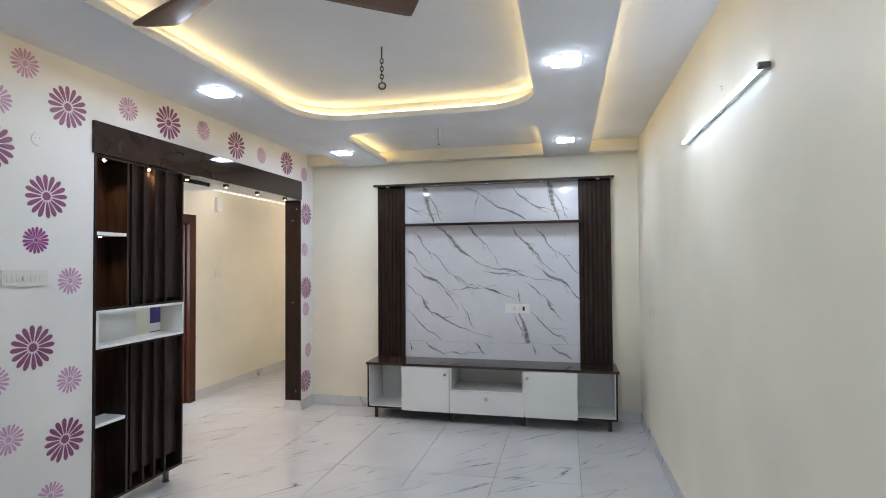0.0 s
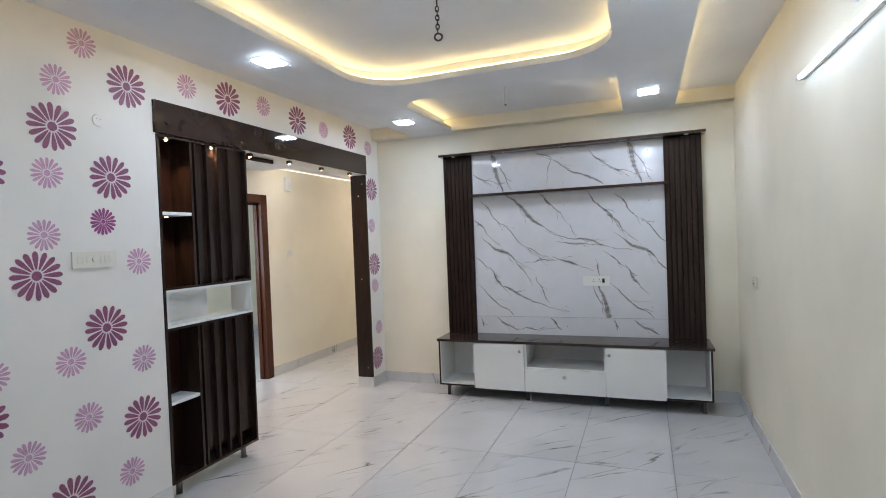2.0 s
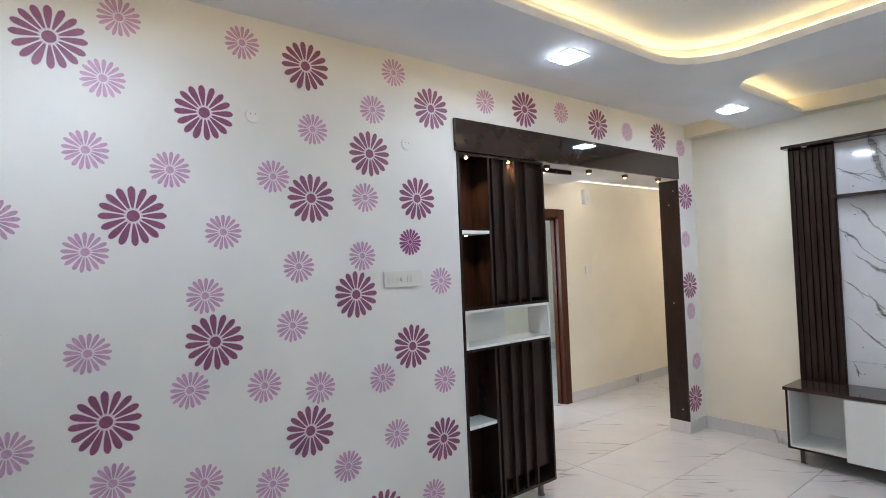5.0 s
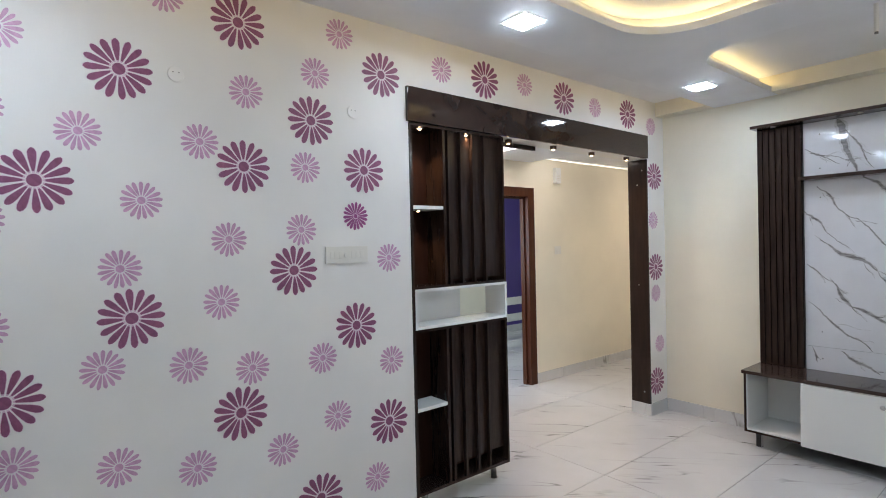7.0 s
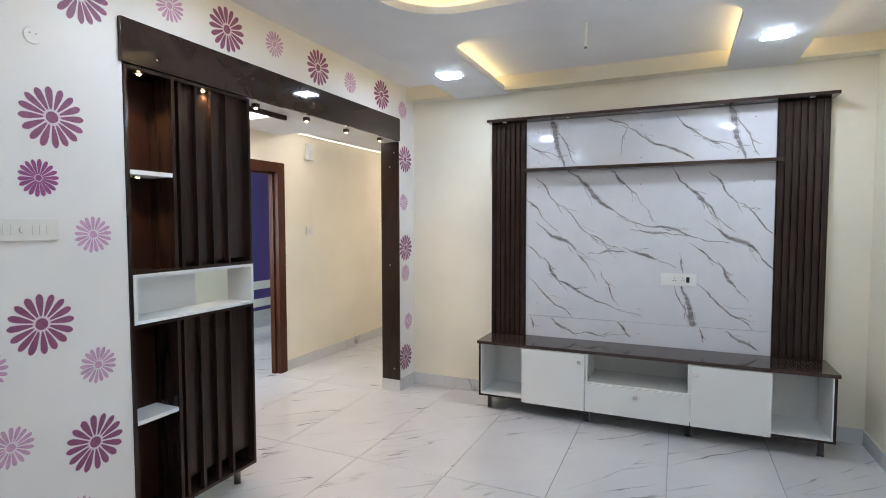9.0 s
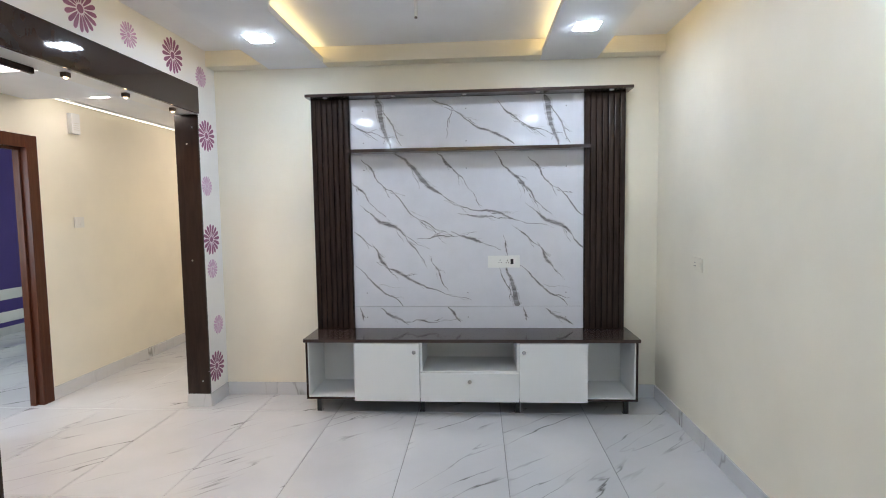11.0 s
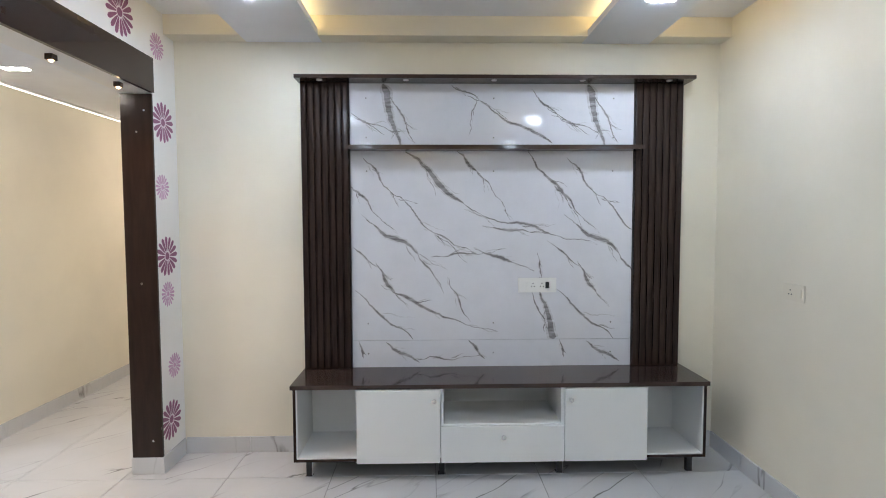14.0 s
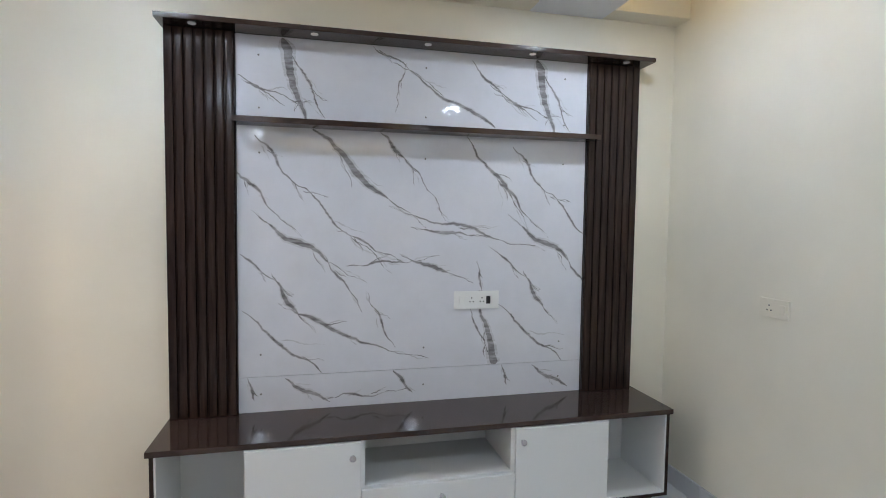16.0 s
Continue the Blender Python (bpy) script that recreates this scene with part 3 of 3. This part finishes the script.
part("inner_panel", boxes((CB + 0.135, CB + 0.141, D + 0.018, Y1 - 0.016, 1.30, 2.176)), M_DARK, cab)
part("corner_shelf", boxes((CB + 0.014, CF - 0.004, Y0 + 0.016, D - 0.0005, 1.712, 1.732)), M_WHITE, cab, "white shelf")
part("corner_shelf", boxes((CB + 0.014, CF - 0.004, Y0 + 0.016, D - 0.0005, 0.572, 0.591)), M_WHITE, cab, "white shelf")
sl = part("shelf_spotlight", rods(((-1.062, 3.87, 1.704), (-1.062, 3.87, 1.7125), 0.022), seg=20), M_CHROME, cab, "small lit spotlight under the shelf")
part("lens", rods(((-1.062, 3.87, 1.700), (-1.062, 3.87, 1.7045), 0.009), seg=14), M_SPOT_LIGHT, sl)
beam(-1.062, 3.87, 1.696, 3.0)
part("niche", boxes((CB, CF + 0.004, Y0 + 0.014, Y1, 1.0345, 1.050), (CB, CF + 0.004, Y0 + 0.014, Y1, 1.246, 1.2615),
                    (CB, CF + 0.004, Y0 + 0.014, Y0 + 0.030, 1.050, 1.246), (CB, CF + 0.004, Y1 - 0.016, Y1, 1.050, 1.246)), M_WHITE, cab, "white open niche")
part("niche_back", boxes((CB, CB + 0.008, Y0 + 0.030, 4.27, 1.050, 1.246)), M_WHITE, cab)
for y0, y1 in ((4.522, 4.76), (4.766, 5.00)):
    part("head_rail", boxes((-1.175, -1.155, y0, y1, 2.168, 2.1985), bevel=0.002), M_DARK, cab, "dark board under the head of the opening")
for lx, ly in ((-1.075, 4.435), (-1.075, 3.88)):
    leg = part("leg", rods(((lx, ly, 0.004), (lx, ly, 0.10), 0.019), seg=20), M_STEEL, cab, "steel leg", True)
    part("foot", rods(((lx, ly, 0.0), (lx, ly, 0.005), 0.026), seg=20), M_CHROME, leg)

# ---- corridor door frame ----
dfr = thing("door_frame", (CX, 5.78, 0.0), "red-brown varnished timber door frame, doorway open", "door frame", kind="structure")
FX0, FX1 = CX - 0.08, CX + 0.02
for y0, y1, s0, s1 in ((6.248, 6.347, 6.228, 6.2475), (5.085, 5.184, 5.1845, 5.204)):
    part("door_post", boxes((FX0, FX1, y0, y1, 0, 2.079), bevel=0.004), M_FRAME, dfr)
    part("door_stop", boxes((FX0, FX0 + 0.05, s0, s1, 0, 1.962), bevel=0.002), M_FRAME, dfr)
part("door_lintel", boxes((FX0, FX1, 5.1845, 6.2475, 1.982, 2.079), bevel=0.004), M_FRAME, dfr)
part("door_stop", boxes((FX0, FX0 + 0.05, 5.1845, 6.2475, 1.9625, 1.9815), bevel=0.002), M_FRAME, dfr)

# ---- lamps ----
def panel_light(x, y, z, a=0.136, label="lit square white ceiling panel light", light=M_PANEL_LIGHT):
    s = thing("panel_light", (x, y, z), label, "ceiling light", "square panel lights")
    part("rim", boxes((x - a / 2 - 0.012, x + a / 2 + 0.012, y - a / 2 - 0.012, y + a / 2 + 0.012, z - 0.004, z - 0.0005), bevel=0.0015), M_PLASTIC, s)
    part("diffuser", boxes((x - a / 2, x + a / 2, y - a / 2, y + a / 2, z - 0.0095, z - 0.0035), bevel=0.002), light, s)


# the y 1.95 pair is unseen, added by continuing the row
for yy in (1.95, 3.997, 5.814):
    for xx in (-0.348, 1.703):
        panel_light(xx, yy, LOW)
# 0.24 panel is unseen, added fill; 0.32 one stands in for a bright patch
for xx, yy, aa in ((-1.99, 6.52, 0.14), (-1.93, 5.30, 0.32), (-1.55, 8.6, 0.24)):
    panel_light(xx, yy, 2.42, aa, "lit square panel light in the corridor ceiling, the two large ones added as fill", M_HALL_FILL if aa > 0.2 else M_HALL_LIGHT)

tube = thing("tube_light", (EX, 3.80, 2.20), "lit white tube light on the cream wall", "tube light")
part("batten", boxes((EX - 0.020, EX - 0.001, 3.235, 4.42, 2.190, 2.210), bevel=0.004), M_PLASTIC, tube)
part("tube", rods(((EX - 0.028, 3.24, 2.200), (EX - 0.028, 4.415, 2.200), 0.0100), seg=16), M_TUBE_LIGHT, tube, "glowing tube", True)
for y0 in (3.21, 4.412):
    part("end_cap", boxes((EX - 0.040, EX - 0.001, y0, y0 + 0.022, 2.189, 2.212), bevel=0.004), M_STEEL if y0 < 4 else M_PLASTIC, tube)
solid("wall_hook", rods(((EX - 0.012, 3.78, 2.300), (EX - 0.0005, 3.78, 2.300), 0.012), seg=14), M_PLASTIC, "small white hook on the cream wall", "hook")

line = thing("profile_light", (CX, 7.4, 2.40), "thin warm strip light along the corridor ceiling edge", "strip light")
part("profile", boxes((CX + 0.040, CX + 0.062, 6.34, 9.3, 2.402, 2.4195)), M_PLASTIC, line)
part("diffuser", boxes((CX + 0.041, CX + 0.061, 6.34, 9.3, 2.396, 2.4015)), M_LINE_LIGHT, line)

# ---- ceiling fan, hook and conduit ----
fan = thing("ceiling_fan", (0.74, 2.6, HIGH), "brown three-bladed ceiling fan at rest", "ceiling fan")
part("canopy", rods(((0.74, 2.6, HIGH - 0.05), (0.74, 2.6, HIGH - 0.001), 0.03, 24, 0.06)), M_FAN, fan, "", True)
part("rod", rods(((0.74, 2.6, 2.44), (0.74, 2.6, HIGH - 0.04), 0.011), seg=14), M_FAN, fan, "", True)
part("motor", rods(((0.74, 2.6, 2.385), (0.74, 2.6, 2.41), 0.11, 32, 0.135), ((0.74, 2.6, 2.41), (0.74, 2.6, 2.45), 0.135, 32, 0.09)), M_FAN, fan, "", True)
for ang in (36, 156, 276):
    bm = bmesh.new()
    rows = []
    for i, (u, w0, w1) in enumerate(((0.17, 0.030, 0.060), (0.28, 0.042, 0.090), (0.42, 0.046, 0.100), (0.545, 0.047, 0.105), (0.566, 0.045, 0.098), (0.574, 0.036, 0.082))):
        rows.append([(u, w0 - (w0 + w1) * j / 6, -0.045 * (0.5 - j / 6) - 0.006 * math.sin(math.pi * j / 6)) for j in range(7)])
    for dz in (0.0, 0.004):
        grid = [[bm.verts.new((a, b, c + dz)) for a, b, c in r] for r in rows]
        for r0, r1 in zip(grid, grid[1:]):
            for j in range(6):
                bm.faces.new((r0[j], r0[j + 1], r1[j + 1], r1[j]))
        if dz == 0.0:
            first = grid
    ring0 = [r[0] for r in first] + [v for v in first[-1][1:]] + [r[-1] for r in reversed(first[:-1])]
    ring1 = [r[0] for r in grid] + [v for v in grid[-1][1:]] + [r[-1] for r in reversed(grid[:-1])]
    for i in range(len(ring0) - 1):
        bm.faces.new((ring0[i], ring0[i + 1], ring1[i + 1], ring1[i]))
    bmesh.ops.transform(bm, matrix=pose(0.74, 2.6, 2.412, 0, 0, ang), verts=bm.verts)
    blade = part("blade", bm, M_FAN, fan, "", True)
    bm = boxes((0.10, 0.24, -0.02, 0.02, 0.006, 0.011), bevel=0.002)
    bmesh.ops.transform(bm, matrix=pose(0.74, 2.6, 2.412, 0, 0, ang), verts=bm.verts)
    part("blade_iron", bm, M_STEEL, fan)

hook = thing("chandelier_hook", (0.747, 3.875, HIGH), "rusty chain and hook hanging from the ceiling", "ceiling hook")


def link(cx, cy, cz, rx, rz, turn, r=0.003, seg=14):
    """An oval chain link."""
    bm = bmesh.new()
    rings = []
    for i in range(seg):
        a = 2 * math.pi * i / seg
        c = Vector((rx * math.cos(a), 0, rz * math.sin(a)))
        out = Vector((math.cos(a), 0, math.sin(a)))
        rings.append([bm.verts.new(c + r * (math.cos(b) * out + math.sin(b) * Vector((0, 1, 0)))) for b in (k * math.pi / 3 for k in range(6))])
    for i in range(seg):
        for k in range(6):
            bm.faces.new((rings[i][k], rings[i][(k + 1) % 6], rings[(i + 1) % seg][(k + 1) % 6], rings[(i + 1) % seg][k]))
    bmesh.ops.transform(bm, matrix=pose(cx, cy, cz, 0, 0, turn), verts=bm.verts)
    return bm


part("stem", rods(((0.747, 3.875, 2.625), (0.747, 3.875, HIGH - 0.0005), 0.004), seg=8), M_RUST, hook)
for k in range(6):
    part("chain_link", link(0.747, 3.875, 2.612 - k * 0.021, 0.008, 0.014, 20 + 90 * (k % 2)), M_RUST, hook)
part("hook_ring", link(0.749, 3.875, 2.478, 0.018, 0.017, 15, 0.0045), M_RUST, hook)

cond = thing("ceiling_conduit", (0.713, 5.32, HIGH), "short white pipe end hanging from the ceiling recess", "conduit")
part("pipe", rods(((0.713, 5.32, 2.485), (0.713, 5.32, HIGH - 0.0005), 0.010), seg=12), M_PLASTIC, cond, "", True)
part("cap", rods(((0.713, 5.32, 2.477), (0.713, 5.32, 2.485), 0.008), seg=12), M_STEEL, cond)

# ---- plates on walls ----
sw = thing("switch_plate", (WX, 3.38, 1.43), "wide white switch plate among the painted flowers", "switch plate")
p = part("plate", boxes((WX + 0.0005, WX + 0.011, 3.260, 3.497, 1.428, 1.512), bevel=0.002), M_SWITCH, sw)
for k in range(3):
    part("switch", boxes((WX + 0.0105, WX + 0.0130, 3.283 + k * 0.024, 3.304 + k * 0.024, 1.452, 1.488), bevel=0.0015), M_SWITCH, p)
    part("switch", boxes((WX + 0.0105, WX + 0.0130, 3.402 + k * 0.024, 3.423 + k * 0.024, 1.452, 1.488), bevel=0.0015), M_SWITCH, p)
part("dial", rods(((WX + 0.0105, 3.371, 1.47), (WX + 0.020, 3.371, 1.47), 0.013), seg=20), M_SWITCH, p, "", True)
for yy, zz in ((2.612, 2.237), (3.434, 2.197)):
    rp = thing("round_cover_plate", (WX, yy, zz), "round white junction cover on the flower wall", "cover plate", "round covers")
    part("disc", rods(((WX + 0.0005, yy, zz), (WX + 0.006, yy, zz), 0.032, 32, 0.030)), M_WHITE_WALL, rp)
    for o in (-0.011, 0.011):
        part("screw", rods(((WX + 0.0055, yy + o, zz + 0.008), (WX + 0.0075, yy + o, zz + 0.008), 0.0025), seg=8), M_STEEL, rp)

rs = thing("socket_plate", (EX, 5.79, 1.066), "small white socket plate on the cream wall", "socket plate")
p = part("plate", boxes((EX - 0.009, EX - 0.0005, 5.715, 5.868, 1.066, 1.150), bevel=0.002), M_CREAM_PLATE, rs)
part("switch", boxes((EX - 0.013, EX - 0.0085, 5.730, 5.758, 1.088, 1.128), bevel=0.0015), M_CREAM_PLATE, p)
part("socket_holes", rods(*[((EX - 0.0115, 5.812 + a, 1.108 + b), (EX - 0.0085, 5.812 + a, 1.108 + b), 0.0035) for a, b in ((0, 0.012), (-0.01, -0.009), (0.01, -0.009))], seg=8), M_STEEL, p)

bell = thing("door_chime", (CX, 6.73, 2.15), "white plastic door chime on the corridor wall", "door chime")
part("case", boxes((CX + 0.0005, CX + 0.045, 6.685, 6.775, 2.150, 2.320), bevel=0.006), M_PLASTIC, bell)
part("grille", boxes(*[(CX + 0.0445, CX + 0.0475, 6.700, 6.760, 2.18 + k * 0.018, 2.187 + k * 0.018) for k in range(4)]), M_SWITCH, bell)
cs = thing("switch_plate", (CX, 6.73, 1.37), "small white switch plate on the corridor wall", "switch plate")
p = part("plate", boxes((CX + 0.0005, CX + 0.009, 6.690, 6.795, 1.365, 1.455), bevel=0.002), M_SWITCH, cs)
part("switch", boxes((CX + 0.0085, CX + 0.013, 6.710, 6.738, 1.385, 1.432), bevel=0.0015), M_SWITCH, p)
part("switch", boxes((CX + 0.0085, CX + 0.013, 6.746, 6.774, 1.385, 1.432), bevel=0.0015), M_SWITCH, p)

# ---- painted flowers on the west wall ----
def flower(name, R, petals, fat, heart, material, haze, root=0.27):
    """A stencilled daisy: blunt tapered petals round a disc, a thin coat of paint with a paler sprayed fringe under it."""
    bm = bmesh.new()

    def coat(swell, base, tip, disc, depth, index):
        rnd = random.Random(petals)
        faces = []
        for k in range(petals):
            a = 2 * math.pi * (k + rnd.uniform(-0.06, 0.06)) / petals
            L = R * tip * rnd.uniform(0.95, 1.0)
            w0 = fat * R * swell * rnd.uniform(0.92, 1.05)
            outline = [(base * R, 0.25), (0.45 * R, 0.62), (0.68 * R, 0.95), (0.84 * R, 1.0), (0.94 * L, 0.75), (L, 0.25)]
            ring = [bm.verts.new((0, u * math.cos(a) - w * w0 * math.sin(a), u * math.sin(a) + w * w0 * math.cos(a)))
                    for u, w in outline + [(u, -w) for u, w in reversed(outline)]]
            faces.append(bm.faces.new(ring))
        faces.append(bm.faces.new([bm.verts.new((0, disc * R * math.cos(math.pi * i / 10), disc * R * math.sin(math.pi * i / 10))) for i in range(20)]))
        up = bmesh.ops.extrude_face_region(bm, geom=faces)["geom"]
        bmesh.ops.translate(bm, verts=[g for g in up if isinstance(g, bmesh.types.BMVert)], vec=(depth, 0, 0))
        for f in bm.faces:
            if f.material_index == 0 and index == 1:
                f.material_index = 1

    coat(1.16, root - 0.05, 1.012, heart * 1.10, 0.0005, 1)
    coat(1.0, root, 1.0, heart, 0.0011, 0)
    bmesh.ops.recalc_face_normals(bm, faces=bm.faces)
    me = bpy.data.meshes.new(name)
    bm.to_mesh(me)
    bm.free()
    me.materials.append(material)
    me.materials.append(haze)
    return me


HAZE_ROSE = stencil("plum_overspray", (0.62, 0.45, 0.56))
HAZE_PINK = stencil("pink_overspray", (0.70, 0.60, 0.67))
BIG = flower("plum_flower", 0.120, 16, 0.104, 0.185, M_ROSE, HAZE_ROSE)
SMALL = flower("pink_flower", 0.077, 17, 0.092, 0.19, M_PINK, HAZE_PINK)
DENSE = flower("magenta_flower", 0.073, 18, 0.100, 0.15, M_MAGENTA, HAZE_ROSE, 0.2)
PLUM = ((2.87, 2.514), (2.41, 2.222), (2.14, 1.775), (2.878, 1.878), (3.204, 2.124), (3.61, 2.419), (3.492, 1.904), (3.10, 1.405), (3.427, 1.107), (2.43, 1.25),
        (2.839, 0.787), (3.612, 0.573), (2.037, 0.997), (3.208, 0.29), (4.374, 2.528), (5.154, 2.534), (5.977, 2.534), (6.375, 2.054), (6.376, 1.27), (6.364, 0.284),
        (1.886, 2.425), (1.62, 1.35))
PINKS = ((3.368, 2.578), (3.231, 2.357), (2.896, 2.212), (2.273, 1.967), (2.697, 1.97), (3.169, 1.895), (2.474, 1.714), (2.806, 1.555), (3.141, 1.597), (3.633, 1.447), (2.395, 1.446),
         (2.768, 1.284), (2.328, 1.065), (2.631, 1.032), (2.894, 0.978), (3.235, 0.969), (3.635, 0.897), (3.309, 0.669), (3.025, 0.575), (3.53, 0.297), (2.372, 0.678), (2.655, 0.594))
PINKS_TOO = ((2.055, 0.765), (4.026, 2.525), (4.738, 2.56), (5.529, 2.523), (6.331, 2.478), (6.345, 1.674), (6.37, 1.044), (6.42, 0.60), (2.106, 2.553), (2.049, 2.302), (1.989, 2.02),
             (1.982, 1.636), (1.984, 1.26), (2.575, 2.56), (1.72, 1.75), (1.75, 0.95))
for spots, me in ((PLUM, BIG), (PINKS, SMALL), (PINKS_TOO, SMALL), (((3.436, 1.666),), DENSE)):
    for yy, zz in spots:
        ob = new(me.name, me)
        ob.parent = wall_west
        ob.matrix_basis = pose(WX + 0.0004, yy, zz, random.uniform(-1, 6), 0, 0)

# ---- floor tiles and skirting ----
solid("floor", boxes((RX - 0.15, EX + 0.15, SY - 0.15, 9.55, -0.12, -0.0035)), M_GROUT, "white polished marble-look floor tiles with fine grey joints", "floor", "structure")
floor_ob = bpy.data.objects["floor"]
TX, TY, TW, TL, J = 0.577, 4.99, 0.6, 1.2, 0.0040


def tile_mesh(a, b):
    bm = boxes((J / 2, a - J / 2, J / 2, b - J / 2, -0.010, 0.0))
    for f in bm.faces:
        if f.normal.z > 0.5:
            bmesh.ops.bevel(bm, geom=f.edges[:], offset=0.0006, segments=1, affect="EDGES")
            break
    me = bpy.data.meshes.new("tile")
    bm.to_mesh(me)
    bm.free()
    me.materials.append(M_TILE)
    return me


whole = {}
gx = [TX + TW * k for k in range(-12, 6)]
gy = [TY + TL * k for k in range(-6, 5)]
XS = sorted({max(min(v, EX), RX) for v in gx})
YS = sorted({max(min(v, 9.4), SY) for v in gy})
for x0, x1 in zip(XS, XS[1:]):
    for y0, y1 in zip(YS, YS[1:]):
        key = (round(x1 - x0, 3), round(y1 - y0, 3))
        if min(key) < 0.012 or (x1 < BACK - 0.3 and y1 < 2.0):
            continue
        if key not in whole:
            whole[key] = tile_mesh(*key)
        t = new("tile", whole[key])
        t.parent = floor_ob
        t.location = (x0, y0, 0)


def skirting(name, x0, x1, y0, y1, cuts, h=0.102):
    """A run of skirting tiles along x or y, split at the cuts."""
    base = thing(name, ((x0 + x1) / 2, (y0 + y1) / 2, 0), "pale grey marble-look skirting tiles", "skirting", kind="structure")
    along_x = abs(x1 - x0) > abs(y1 - y0)
    a, b = (x0, x1) if along_x else (y0, y1)
    marks = [a] + sorted(c for c in cuts if a + 0.03 < c < b - 0.03) + [b]
    for c0, c1 in zip(marks, marks[1:]):
        r = (c0 + 0.001, c1 - 0.001, y0, y1) if along_x else (x0, x1, c0 + 0.001, c1 - 0.001)
        part("tile", boxes((*r, 0.0005, h), bevel=0.0015), M_SKIRT, base)


S = 0.010
cx = [TX + TW * k for k in range(-12, 6)]
cy = [TY + 0.6 * k for k in range(-12, 9)]
skirting("baseboard", WX + S, EX - S, NY - S, NY - 0.0005, [v + 0.02 for v in cx])
skirting("baseboard", EX - S, EX - 0.0005, SY + S, NY - S, cy)
skirting("baseboard", WX + 0.0005, WX + S, SY + S, OPEN_A - 0.002, cy)
skirting("baseboard", WX + 0.0005, WX + S, OPEN_B - 0.001, NY - S, cy)
skirting("baseboard", BACK - S, WX + S, OPEN_B - 0.018, OPEN_B - 0.001, [], 0.101)
skirting("baseboard", CX + 0.0005, CX + S, 6.354, 9.4, cy)
skirting("baseboard", CX + 0.0005, CX + S, 2.0, 5.083, cy)
skirting("baseboard", BACK - S, BACK - 0.0005, OPEN_B, 9.4, cy)
skirting("baseboard", RX + 0.0005, RX + S, 4.0, 9.4, cy)
